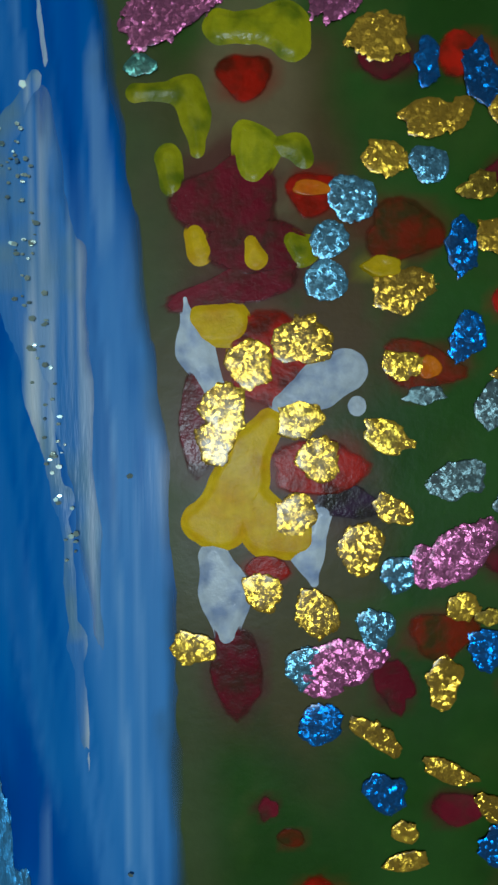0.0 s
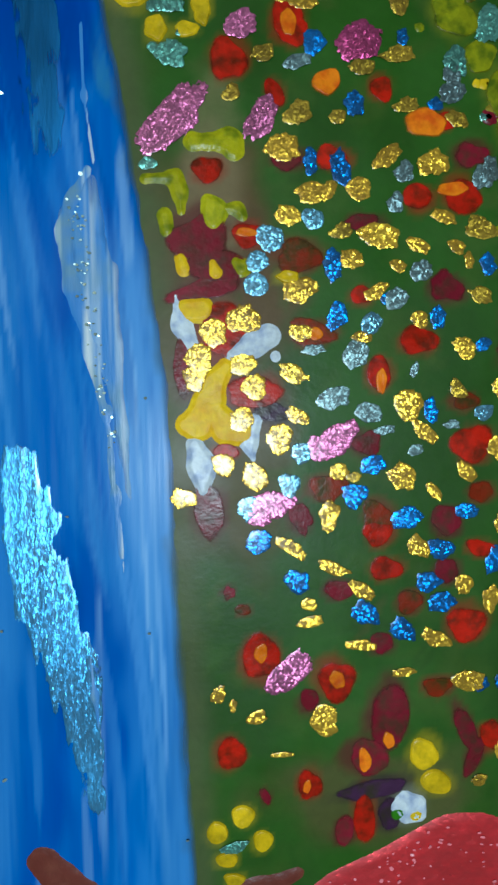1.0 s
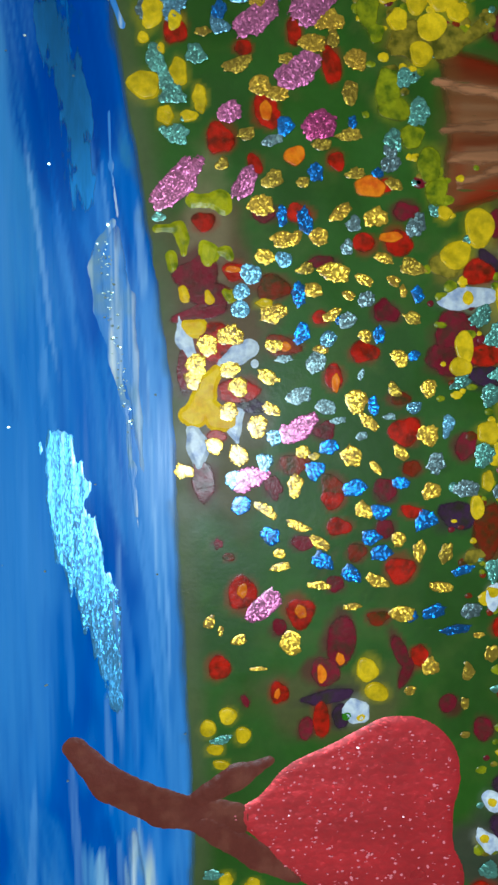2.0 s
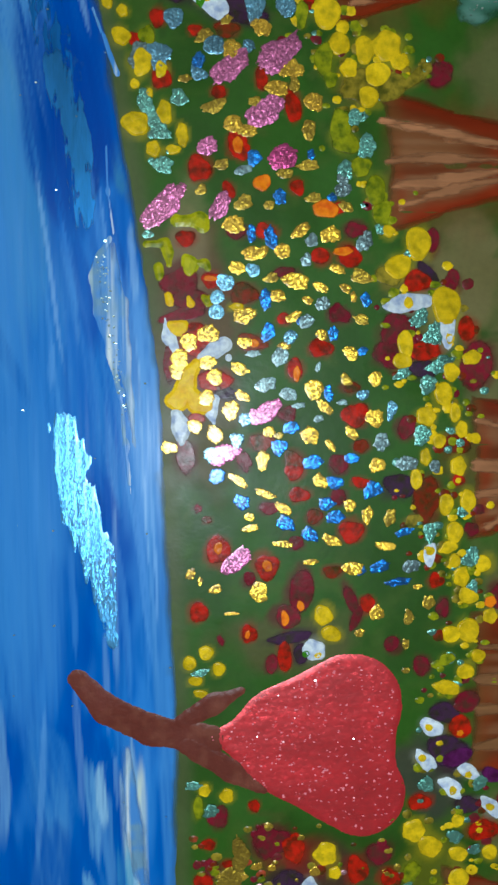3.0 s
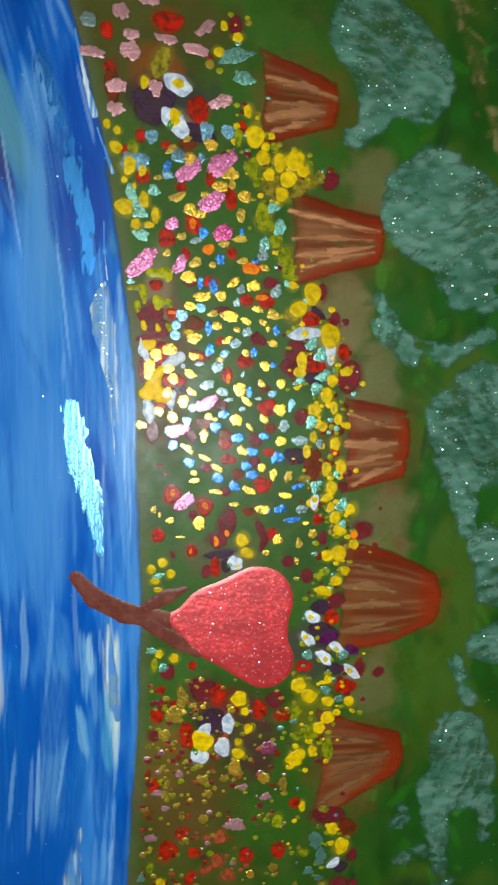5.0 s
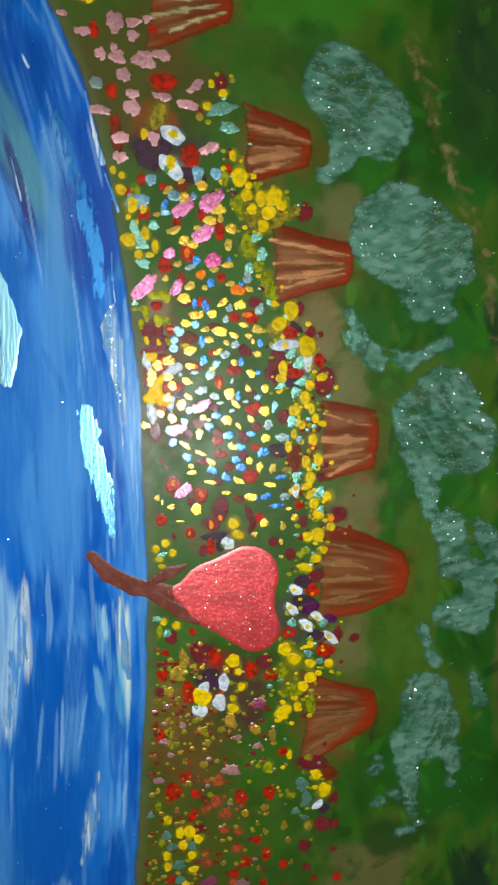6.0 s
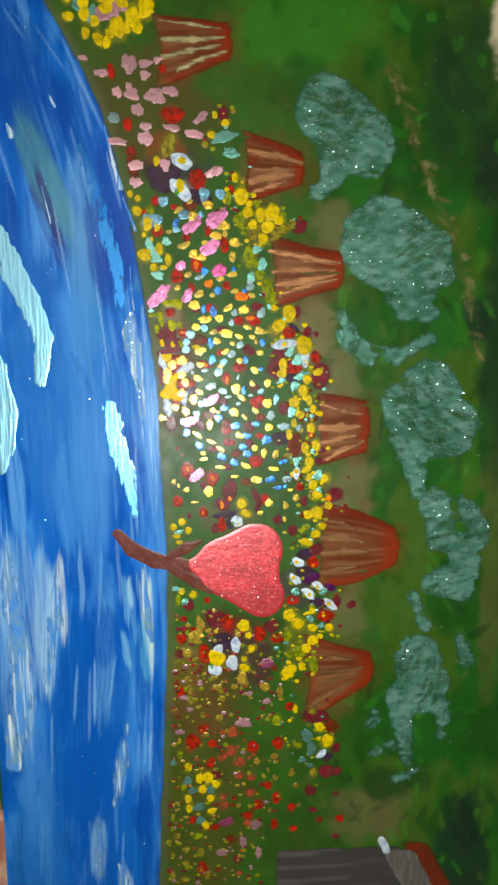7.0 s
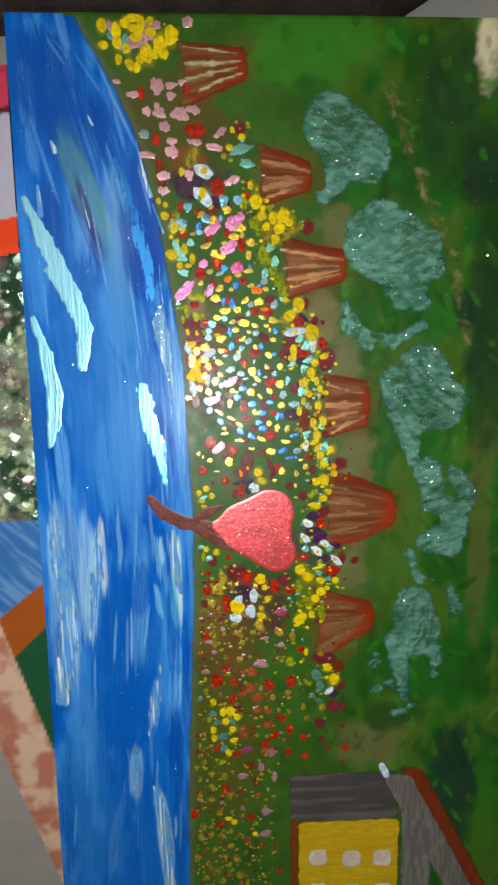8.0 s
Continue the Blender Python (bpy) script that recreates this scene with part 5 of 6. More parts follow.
def stroke_part(name, knots, thick, mat, label="", rag=0.7, dx=0.5, dy=1.0, edge=0.8, colours=None, parent=None, streak=0.5, seed=0, across=False, feather=0.0, ridged=0.7):
    """A single raised stroke of its own paint; knots are (x, y, half width) in millimetres."""
    m = max(k[2] for k in knots) + 3
    box = (min(k[0] for k in knots) - m, max(k[0] for k in knots) + m, min(k[1] for k in knots) - m, max(k[1] for k in knots) + m)

    def depth(X, Y):
        marks = noise2(X / 9, Y / 0.8, 40 + seed) if across else noise2(X / 1.1, Y / 9, 40 + seed)
        return chain(X, Y, knots) + (marks - 0.5) * 2 * rag * streak * 2

    def ridge(X, Y):
        return ((noise2(X / 12, Y / 0.7, seed) if across else noise2(X / 0.8, Y / 12, seed)) - 0.5) * thick * ridged

    tone = colours or (lambda X, Y, d: np.ones((*X.shape, 3)) * 0.5)
    return coat(name, box, dx, dy, depth, thick, tone, mat, parent or painting, label, edge, rag, ridge, 0.12, feather=feather)


stroke_part("wave_stroke", [(-102.8, 128.1, 2.3), (-91, 101, 5.4), (-76.6, 68.9, 6.6), (-68.6, 47, 5.4), (-71.5, 21.1, 3.5)], 0.22, PEARL, "pearly pale blue wave stroke")
stroke_part("wave_stroke", [(-89.2, 84.1, 3.9), (-81.9, 72.6, 3.5), (-76.8, 59.9, 1.6)], 0.22, PEARL, "pearly pale blue wave stroke", seed=3)
stroke_part("wave_stroke", [(-102.2, 52.8, 1.9), (-94.9, 28.8, 4.3), (-91, 2.5, 5.8), (-92.6, -16.5, 5), (-95.8, -31.9, 1.9)], 0.22, PEARL, "pearly pale blue wave stroke", seed=5)
stroke_part("wave_stroke", [(-31.7, 6.6, 3.6), (-30.5, -6.3, 5.4), (-26.8, -21.7, 6.0), (-22.5, -37.4, 5.1), (-19.6, -50.1, 3.3), (-17.1, -65.3, 1.5)], 0.2, GLITTER_BLUE, "glittering blue wave stroke", 1.0, seed=7, streak=0.8, feather=2.2)
stroke_part("wave_stroke", [(-43.8, 150.6, 4.6), (-36.0, 128.8, 6.4), (-29.8, 108.3, 6.4), (-27.4, 98.0, 3.8)], 0.1, NAVY_PEARL, "deep blue metallic wave stroke", seed=9, feather=14.0)
stroke_part("wave_stroke", [(-31.9, 109.0, 4.9), (-25.7, 87.5, 5.3), (-24.2, 69.9, 4.2), (-25.3, 61.0, 1.9)], 0.14, SHEEN, "glittering pale blue wave stroke", 0.9, seed=11, feather=5.5)


def foam_tone(X, Y, d):
    base = np.ones((*X.shape, 3)) * np.array(srgb(176, 202, 224))
    lines = noise2(X / 1.3, Y / 34, 3) * 0.6 + noise2(X / 0.7, Y / 20, 4) * 0.4
    base = lay_on(base, step(lines, 0.4, 0.52) * 0.9, (58, 130, 208))
    base = lay_on(base, step(cloud(X, Y, 9, 5), 0.5, 0.7) * 0.5, (136, 164, 150))
    base = lay_on(base, step(0.4 - lines, 0.0, 0.1) * 0.9, (220, 230, 234))
    return lay_on(base, step(0.7 - d, 0.0, 0.8) * 0.6, (56, 128, 206))


FOAM = surface("foam_acrylic", None, 0.38, grain=620, bump=0.5, spread=0.12, stretch=(1, 0.12, 1), vary=0.0, thin=0.6, thin_grain=420)


def wash_tone(X, Y, d):
    base = foam_tone(X, Y, d + 5)
    base = lay_on(base, np.ones_like(X) * 0.35, (74, 142, 214))
    return lay_on(base, step(2.4 - d, 0.0, 2.4) * 0.5, (64, 134, 208))


stroke_part("foam_wash", [(-17.5, 59.2, 1.5), (-18.8, 51.5, 4.3), (-17, 41.2, 4.8), (-14.8, 27.7, 3.7), (-12.5, 12.8, 2.4), (-10.8, -2.3, 1.3)], 0.1, FOAM, "pale blue foam wash", 0.5, edge=2.4, colours=wash_tone, seed=12, feather=3.0)
stroke_part("foam_stroke", [(-17.7, 60.6, 0.9), (-20.2, 55.6, 1.3), (-22.2, 49.5, 1.5), (-20.9, 39.2, 1.6), (-17.9, 27.7, 1.4), (-15.5, 16, 1.2), (-14.1, 0, 0.9), (-12.3, -19.6, 0.4)], 0.2, FOAM, "white foam stroke", 0.35, edge=1.0, colours=foam_tone, seed=13, streak=0.3)
stroke_part("foam_stroke", [(-19.6, -30.9, 0.5), (-18.7, -38.2, 0.8), (-17.9, -49.4, 0.4), (-16.9, -59, 0.2)], 0.4, FOAM, "thin white foam line", 0.2, 0.3, colours=foam_tone, seed=15)
stroke_part("foam_stroke", [(-77.8, 220.9, 0.6), (-70.7, 212, 0.4)], 0.3, FOAM, "thin white foam line", 0.2, 0.4, colours=foam_tone)
stroke_part("foam_stroke", [(-30.2, 162.9, 0.6), (-25.7, 142.6, 0.9), (-22.2, 129.9, 1.6)], 0.4, FOAM, "thin white foam line", 0.2, 0.4, colours=foam_tone, seed=17)
stroke_part("foam_stroke", [(-21.1, 124.8, 0.4), (-14.5, 107, 0.6)], 0.3, FOAM, "thin white foam line", 0.2, 0.3, colours=foam_tone, seed=19)
stroke_part("foam_stroke", [(-18, 86.9, 0.3), (-17.8, 73.9, 0.5), (-16.3, 61.8, 0.3)], 0.25, FOAM, "thin white foam line", 0.2, 0.3, colours=foam_tone, seed=21)
stroke_part("foam_stroke", [(-15.4, -93.6, 1.6), (-13.8, -118.4, 3.5), (-10.8, -139.6, 1.9)], 0.4, FOAM, "white foam stroke", 0.4, colours=foam_tone, seed=23, feather=3.0)
stroke_part("foam_stroke", [(-34.2, -292.9, 2.3), (-28.3, -319.3, 4.7), (-26, -377.1, 5)], 0.4, FOAM, "white foam stroke", 0.7, colours=foam_tone, seed=25, feather=3.0)
stroke_part("foam_stroke", [(-83.5, 162.7, 0.8), (-81.4, 156.7, 1.9)], 0.35, FOAM, "white foam tick", 0.2, 0.4, colours=foam_tone, seed=27)
stroke_part("foam_stroke", [(-93.8, 135.7, 1.2), (-92.8, 118.5, 2.3)], 0.35, FOAM, "white foam tick", 0.3, 0.4, colours=foam_tone, seed=29)
stroke_part("foam_stroke", [(-59.7, 177.8, 0.6), (-56.8, 172.2, 0.8)], 0.3, FOAM, "white foam tick", 0.1, 0.4, colours=foam_tone, seed=31)
stroke_part("foam_stroke", [(-100.4, -188.2, 3.5), (-98.7, -219.1, 5.4)], 0.35, FOAM, "white foam stroke", 0.7, colours=foam_tone, seed=33, feather=3.0)
stroke_part("foam_stroke", [(-66.2, 130.5, 0.4), (-61.6, 109.7, 0.6)], 0.3, FOAM, "thin white foam line", 0.1, 0.4, colours=foam_tone, seed=35)

stroke_part("foam_stroke", [(-96.4, -77.4, 2.3), (-94.1, -116.2, 5.8), (-90.5, -162.6, 7.8), (-95.6, -208.1, 4.7)], 0.16, FOAM, "pale blue foam stroke", 1.2, colours=wash_tone, seed=37, streak=0.9, feather=4.0)
stroke_part("foam_stroke", [(-67.5, -90.2, 1.9), (-69.3, -125.2, 4.3), (-76.6, -171.7, 1.6)], 0.14, FOAM, "pale blue foam stroke", 1.2, colours=wash_tone, seed=39, streak=0.9, feather=4.0)
stroke_part("foam_stroke", [(-48.8, -258.2, 1.6), (-46.8, -280.6, 3.5), (-47.1, -299.3, 1.9)], 0.16, FOAM, "pale blue foam stroke", 0.8, colours=wash_tone, seed=41, streak=0.8, feather=4.0)
stroke_part("foam_stroke", [(-28.1, -195.2, 1.6), (-31.6, -221.7, 4.7), (-36.7, -248.7, 2.3)], 0.16, FOAM, "pale blue foam stroke", 0.8, colours=wash_tone, seed=43, streak=0.8, feather=4.0)

# ---------------------------------------------------------------- tree trunks


def trunk(n, x0, ya, yb, x1, yc, yd, streaks, mat, bulge):
    """A brown trunk that flares to its roots, with pale streaks that gather towards the crown."""
    cy, r0, ey, r1 = (ya + yb) / 2, abs(ya - yb) / 2, (yc + yd) / 2, abs(yc - yd) / 2

    def depth(X, Y):
        s = np.clip((X - x0) / (x1 - x0), 0, 1)
        half = r0 + (r1 - r0) * s ** bulge
        mid = cy + (ey - cy) * s
        ends = np.minimum(X - x0 - 2 * np.cos((Y - mid) / r0 * 2.4), x1 + 1.5 - ((Y - mid) / max(r1, 1)) ** 2 * 2.5 - X)
        return np.minimum(half - np.abs(Y - mid), ends) + (cloud(X * 0.5, Y, 14, n) - 0.5) * 3.0

    def tone(X, Y, d):
        s = np.clip((X - x0) / (x1 - x0), 0, 1)
        v = (Y - (cy + (ey - cy) * s)) / (r0 + (r1 - r0) * s ** bulge)
        base = np.ones((*X.shape, 3)) * np.array(srgb(104, 48, 18))
        base = lay_on(base, step(noise2(v * 4 + 3, s * 1.2, n), 0.3, 0.7) * 0.7, (132, 88, 52))
        base = lay_on(base, step(noise2(v * 7, s * 1.6, n + 5), 0.45, 0.8) * 0.6, (104, 50, 20))
        base = lay_on(base, step(noise2(v * 11 + 8, s * 1.5, n + 9), 0.5, 0.85) * 0.5, (146, 104, 70))
        rim = step(7.5 - d + (cloud(X * 0.4, Y, 9, n + 3) - 0.5) * 8, 0, 4.5) * step(s, -0.05, 0.25)
        base = lay_on(base, rim * 0.95, (132, 40, 6))
        base = lay_on(base, step(s, 0.68, 0.9) * 0.9, (134, 42, 6))
        base = lay_on(base, step(v, 0.35, 0.8) * step(s, 0.0, 0.2) * 0.6, (104, 32, 8))
        return lay_on(base, step(0.2 - s, 0, 0.2) * 0.6, (96, 78, 36))

    m = 4
    body = coat("trunk", (x0 - m, x1 + m + 3, min(yb, yd) - m, max(ya, yc) + m), 0.8, 0.8, depth, 0.1, tone, BARK, painting, "red-brown brushed tree trunk", 2.0, 0.3,
                lambda X, Y: (noise2(X / 14, Y / 1.1, n) - 0.5) * 0.12, feather=5.0)
    sway = random.Random(n)
    for k, (u, w, a, b) in enumerate(streaks):
        w, lean = w * sway.uniform(0.65, 1.1), sway.uniform(-1.2, 1.6)
        xa, xb = x0 + (x1 - x0) * a, x0 + (x1 - x0) * b
        yy = [cy + (ey - cy) * s + u * (1.12 - 0.5 * s) * (r0 + (r1 - r0) * s ** bulge) for s in (a, (a + b) / 2, b)]
        knots = [(xa, yy[0], w * 0.75), ((xa + xb) / 2, yy[1] + lean, w * 0.95), (xb, yy[2], w * 0.5)]
        st = stroke_part("bark_streak", knots, 0.13, mat, "", 0.35, 0.6, 0.4, 0.5, parent=painting, seed=n * 7 + k, across=True, feather=2.0)
        st.parent = body


STREAKS = [
    [(0.75, 1.8, 0.1, 0.85), (0.3, 2.2, 0.1, 0.9), (-0.15, 2.2, 0.1, 0.85), (-0.65, 2.0, 0.3, 0.92)],
    [(0.4, 2.2, 0.12, 0.95), (-0.05, 3.4, 0.2, 0.85), (-0.35, 3.0, 0.15, 0.8), (-0.65, 2.2, 0.2, 0.7)],
    [(0.5, 2.8, 0.0, 0.95), (0.02, 2.6, 0.05, 0.9), (-0.3, 2.6, 0.1, 0.9), (-0.6, 2.6, 0.15, 0.9)],
    [(0.58, 2.0, 0.1, 0.88), (0.02, 4.2, 0.1, 0.8), (-0.35, 3.2, 0.1, 0.75), (-0.8, 2.2, 0.2, 0.88)],
    [(0.5, 1.8, 0.08, 0.5), (0.14, 3.2, 0.08, 0.55), (-0.2, 2.8, 0.08, 0.6), (-0.6, 3.8, 0.06, 0.55)],
    [(0.5, 1.8, 0.1, 0.8), (0.1, 2.6, 0.2, 0.85), (-0.25, 2.6, 0.2, 0.8), (-0.62, 2.6, 0.1, 0.7)],
]
BULGES = (1.0, 1.1, 1.0, 1.3, 2.2, 0.9)
for n, ((x0, ya, _, yb, x1, yc, _, yd), st, bulge) in enumerate(zip(TRUNKS, STREAKS, BULGES)):
    trunk(n + 1, x0, ya, yb, x1, yc, yd, st, CHAMPAGNE if n == 0 else UMBER if n > 3 else COPPER, bulge)

# ---------------------------------------------------------------- teal tree crowns


def glitter(parent, box, depth, count, size, mat, seed, label, lift=0.25, tilt=0.35, clump=0.0):
    """Loose flakes of glitter, each a small tilted plate, too many to count."""
    rng = random.Random(seed)
    verts, faces = [], []
    while len(faces) < count:
        x, y = rng.uniform(box[0], box[1]), rng.uniform(box[2], box[3])
        inside = float(depth(np.array(x), np.array(y)))
        if inside < (2.5 if clump else 1.0) or clump and cloud(x, y, clump, seed) + 0.5 / inside < rng.uniform(0.45, 0.75):
            continue
        r, q, turn = size * rng.uniform(0.5, 1.3), rng.uniform(0.45, 1.0), rng.random() * 6
        tx, ty = rng.gauss(0, tilt), rng.gauss(0, tilt)
        n0 = len(verts)
        for i in range(5):
            a = turn + i * math.tau / 5
            px, py = r * math.cos(a), r * q * math.sin(a)
            verts.append(((x + px) / 1000, (y + py) / 1000, (lift + px * tx + py * ty + r * 0.3) / 1000))
        faces.append(tuple(range(n0, n0 + 5)))
    ob = mesh_object("glitter_dust", verts, faces, mat, parent, label, False)
    return tagged(ob, kind="stuff")



def crown(n, limbs, thick=0.1, rag=0.25):
    m = max(max(k[2], k[5]) for k in limbs) + 4
    xs = [k[0] for k in limbs] + [k[3] for k in limbs]
    ys = [k[1] for k in limbs] + [k[4] for k in limbs]

    def tone(X, Y, d):
        base = np.ones((*X.shape, 3)) * np.array(srgb(94, 150, 130))
        base = lay_on(base, step(cloud(X, Y, 16, n), 0.45, 0.75) * 0.65, (50, 108, 78))
        base = lay_on(base, step(noise2(X / 6 + Y / 10, Y / 2.6 - X / 10, n + 4), 0.4, 0.8) * 0.6, (128, 172, 158))
        base = lay_on(base, step(noise2(X / 7 - Y / 12, Y / 2.2 + X / 12, n + 8), 0.5, 0.85) * 0.5, (44, 98, 62))
        return lay_on(base, step(4.0 - d, 0, 5.0) * 0.6, (48, 108, 66))

    box = (min(xs) - m, max(xs) + m, min(ys) - m, max(ys) + m)

    def depth(X, Y):
        wisps = (noise2(X / 1.6 + Y / 6, Y / 3.5, n + 20) - 0.5) * 2.0
        gaps = step(noise2(X / 12 + Y / 20, Y / 7, n + 12), 0.65, 0.95) * 4
        return union([limb(X, Y, *k) for k in limbs], 5) + (noise2(X / 9, Y / 9, n + 2) - 0.35) * 2.2 + 2.0 + wisps - gaps

    def veil(X, Y):
        bend = (cloud(X, Y, 18, n + 43) - 0.5) * 5
        U, V = X * math.cos(n) + Y * math.sin(n), Y * math.cos(n) - X * math.sin(n)
        streaks = noise2(U / 2.6 + bend, V / 13, n + 40) * 0.4 + noise2(U / 1.1 + bend * 2, V / 7, n + 41) * 0.25 + cloud(X, Y, 22, n + 42) * 0.5
        rim = step(5.0 - depth(X, Y), 0, 3.5)
        return np.clip(depth(X, Y) / 4.5, 0, 1) * (0.3 + 0.7 * step(streaks + 0.12 * rim, 0.35, 0.8))

    ob = coat("crown", (min(xs) - m, max(xs) + m, min(ys) - m, max(ys) + m), 0.9, 0.9, depth, thick, tone, TEAL, painting,
                "teal glitter tree crown", 1.2, rag, lambda X, Y: (noise2(X / 1.6, Y / 3.4, n) - 0.5) * 0.05, feather=veil)
    area = sum(math.hypot(k[3] - k[0], k[4] - k[1]) * (k[2] + k[5]) + 3 * k[2] * k[5] for k in limbs)
    glitter(ob, box, depth, int(area / 9), 0.34, SPARK, n, "silver glitter dust", 0.25, 0.3, 5.0)
    return ob


crown(1, [(96.0, 174.4, 17.9, 113.7, 156.5, 19.8), (103.4, 143.3, 9.0, 91.2, 129.7, 4.8)])
crown(2, [(129.1, 102.1, 24.3, 143.9, 91.7, 25.0), (158.3, 96.6, 12.8, 166.9, 86.0, 7.7), (143.9, 65.4, 7.7, 158.0, 63.1, 5.8)])
crown(3, [(105.5, 59.9, 1.9, 109.6, 46.2, 4.2), (109.6, 46.2, 4.2, 121.2, 37.4, 4.5), (121.2, 37.4, 4.5, 137.6, 35.6, 3.8), (137.6, 35.6, 3.8, 159.7, 45.4, 2.2)], 0.2, 0.5)
crown(4, [(158.8, 17.8, 15.4, 173.2, -6.7, 17.9), (145.2, 6.4, 14.1, 152.8, -18.2, 12.8), (153.4, -34.9, 6.4, 155.5, -46.7, 4.5)])
crown(5, [(183.0, -50.3, 4.2, 192.7, -72.8, 7.0), (192.7, -72.8, 7.0, 182.0, -104.0, 12.8), (182.0, -104.0, 12.8, 165.7, -107.1, 6.4), (166.1, -55.3, 9.0, 172.3, -81.1, 8.3)])
crown(6, [(157.7, -155.1, 14.1, 161.3, -175.3, 17.3), (145.2, -182.0, 7.7, 150.6, -206.3, 4.8), (150.6, -206.3, 4.8, 152.4, -227.0, 2.2), (176.9, -190.6, 4.5, 175.8, -209.2, 2.2)])
crown(7, [(153.8, -113.9, 2.6, 159.7, -133.6, 5.1)], 0.2, 0.5)
crown(8, [(132.8, -191.8, 2.6, 129.1, -199.1, 3.2)], 0.2, 0.5)
crown(9, [(130.7, -219.3, 1.9, 142.8, -216.0, 3.2)], 0.2, 0.5)
crown(10, [(146.3, -238.9, 1.6, 161.3, -233.1, 1.9)], 0.2, 0.5)
crown(11, [(184.7, -141.4, 2.9, 189.7, -157.9, 4.2)], 0.2, 0.5)

# ---------------------------------------------------------------- heart leaf and its stalk


def stalk_tone(X, Y, d):
    base = np.ones((*X.shape, 3)) * np.array(srgb(104, 50, 40))
    return lay_on(base, step(cloud(X, Y, 6, 3), 0.45, 0.75) * 0.6, (124, 72, 56))


STALK = surface("brown_acrylic", None, 0.4, grain=500, bump=0.4, spread=0.16, vary=0.0)
stroke_part("stalk", [(-29.6, -71.0, 3.2), (-21.5, -80.6, 4.6), (-8.1, -87.6, 5), (10.3, -91.7, 4.6)], 0.2, STALK, "brown heart stalk", 0.4, 0.7, 0.7, colours=stalk_tone, streak=0.1)
stroke_part("stalk", [(1.6, -85.7, 2.7), (11.3, -80.3, 3.1), (20.1, -76.5, 1.3)], 0.28, STALK, "", 0.6, 0.7, 0.7, colours=stalk_tone, streak=0.1)
stroke_part("stalk", [(3.5, -92.9, 3.1), (17.2, -102.5, 3.4), (27.1, -108.7, 1.5)], 0.28, STALK, "", 0.6, 0.7, 0.7, colours=stalk_tone, streak=0.1)


def heart_depth(X, Y):
    body = limb(X, Y, 9.3, -90.8, 0.6, 34.6, -92.8, 16.8)
    a = limb(X, Y, 34.6, -90.8, 15.3, 54.1, -82.7, 16.8)
    b = limb(X, Y, 34.6, -94.9, 15.3, 58.6, -112.1, 13.6)
    fill = limb(X, Y, 44.0, -97.0, 14.0, 55.0, -97.5, 13.6)
    return union([union([union([a, b], 9.0), fill], 4.0), body], 2.5)


hx, hy = 41, -95.1
coat("heart", (hx - 45, hx + 50, hy - 48, hy + 48), 0.6, 0.6, heart_depth, 0.2, lambda X, Y, d: np.ones((*X.shape, 3)) * 0.4, HEART, painting, "glossy pearly red heart", 1.6, 0.2,
     lambda X, Y: (noise2(X / 4 + Y / 9, Y / 1.0, 5) - 0.5) * 0.06 + (cloud(X, Y, 2.6, 5) - 0.5) * 0.12, 0.1)

glitter(painting, (hx - 45, hx + 50, hy - 48, hy + 48), heart_depth, 340, 0.4, ROSE_SPARK, 3, "rose glitter dust on the heart", 0.36, 0.2)
# pale flakes added to stand for tiny white glints on the blue
glitter(painting, (LEFT, 60, -380, TOP), lambda X, Y: np.minimum(sheet_depth(X, Y), bank(Y) - X), 130, 0.34, SPARK, 5, "glitter flakes added for white glints on the river", 0.28)
glitter(painting, (-24, -10, 5, 58), lambda X, Y: chain(X, Y, [(-20.2, 54, 3.0), (-18, 36, 2.6), (-14.5, 10, 2.0)]), 90, 0.3, SPARK, 8, "silver glitter on the white foam", 0.4, 0.2)
glitter(painting, (149.8, 201.9, -380, TOP), lambda X, Y: X - bank(Y) - 150, 90, 0.32, SPARK, 6, "stray glitter on the dark green", 0.16)

# ---------------------------------------------------------------- the painted house


HOUSE = surface("house_acrylic", None, 0.44, grain=400, bump=0.15, spread=0.12, vary=0.0, spec=0.25, thin=0.35, thin_grain=350)


def house_coat(name, x0, x1, y0, y1, colour, colour2, thick, label, slant=0.0, stretch=(6, 1), fade=2.4):
    def depth(X, Y):
        sx = X - slant * (Y - y1)
        a, b = np.minimum(sx - x0, x1 - sx), np.minimum(Y - y0, y1 - Y)
        r = 5.0
        return np.where((a < r) & (b < r), r - np.hypot(r - a, r - b), np.minimum(a, b))

    def tone(X, Y, d):
        base = np.ones((*X.shape, 3)) * np.array(srgb(*colour))
        return lay_on(base, step(noise2(X / stretch[0], Y / stretch[1], 3), 0.35, 0.8) * 0.5, colour2)

    e = abs(slant * (y1 - y0)) + 3
    return coat(name, (x0 - e, x1 + e, y0 - 3, y1 + 3), 1.0, 1.0, depth, thick, tone, HOUSE, painting, label, 1.5, 1.0, None, 0.06, feather=fade)


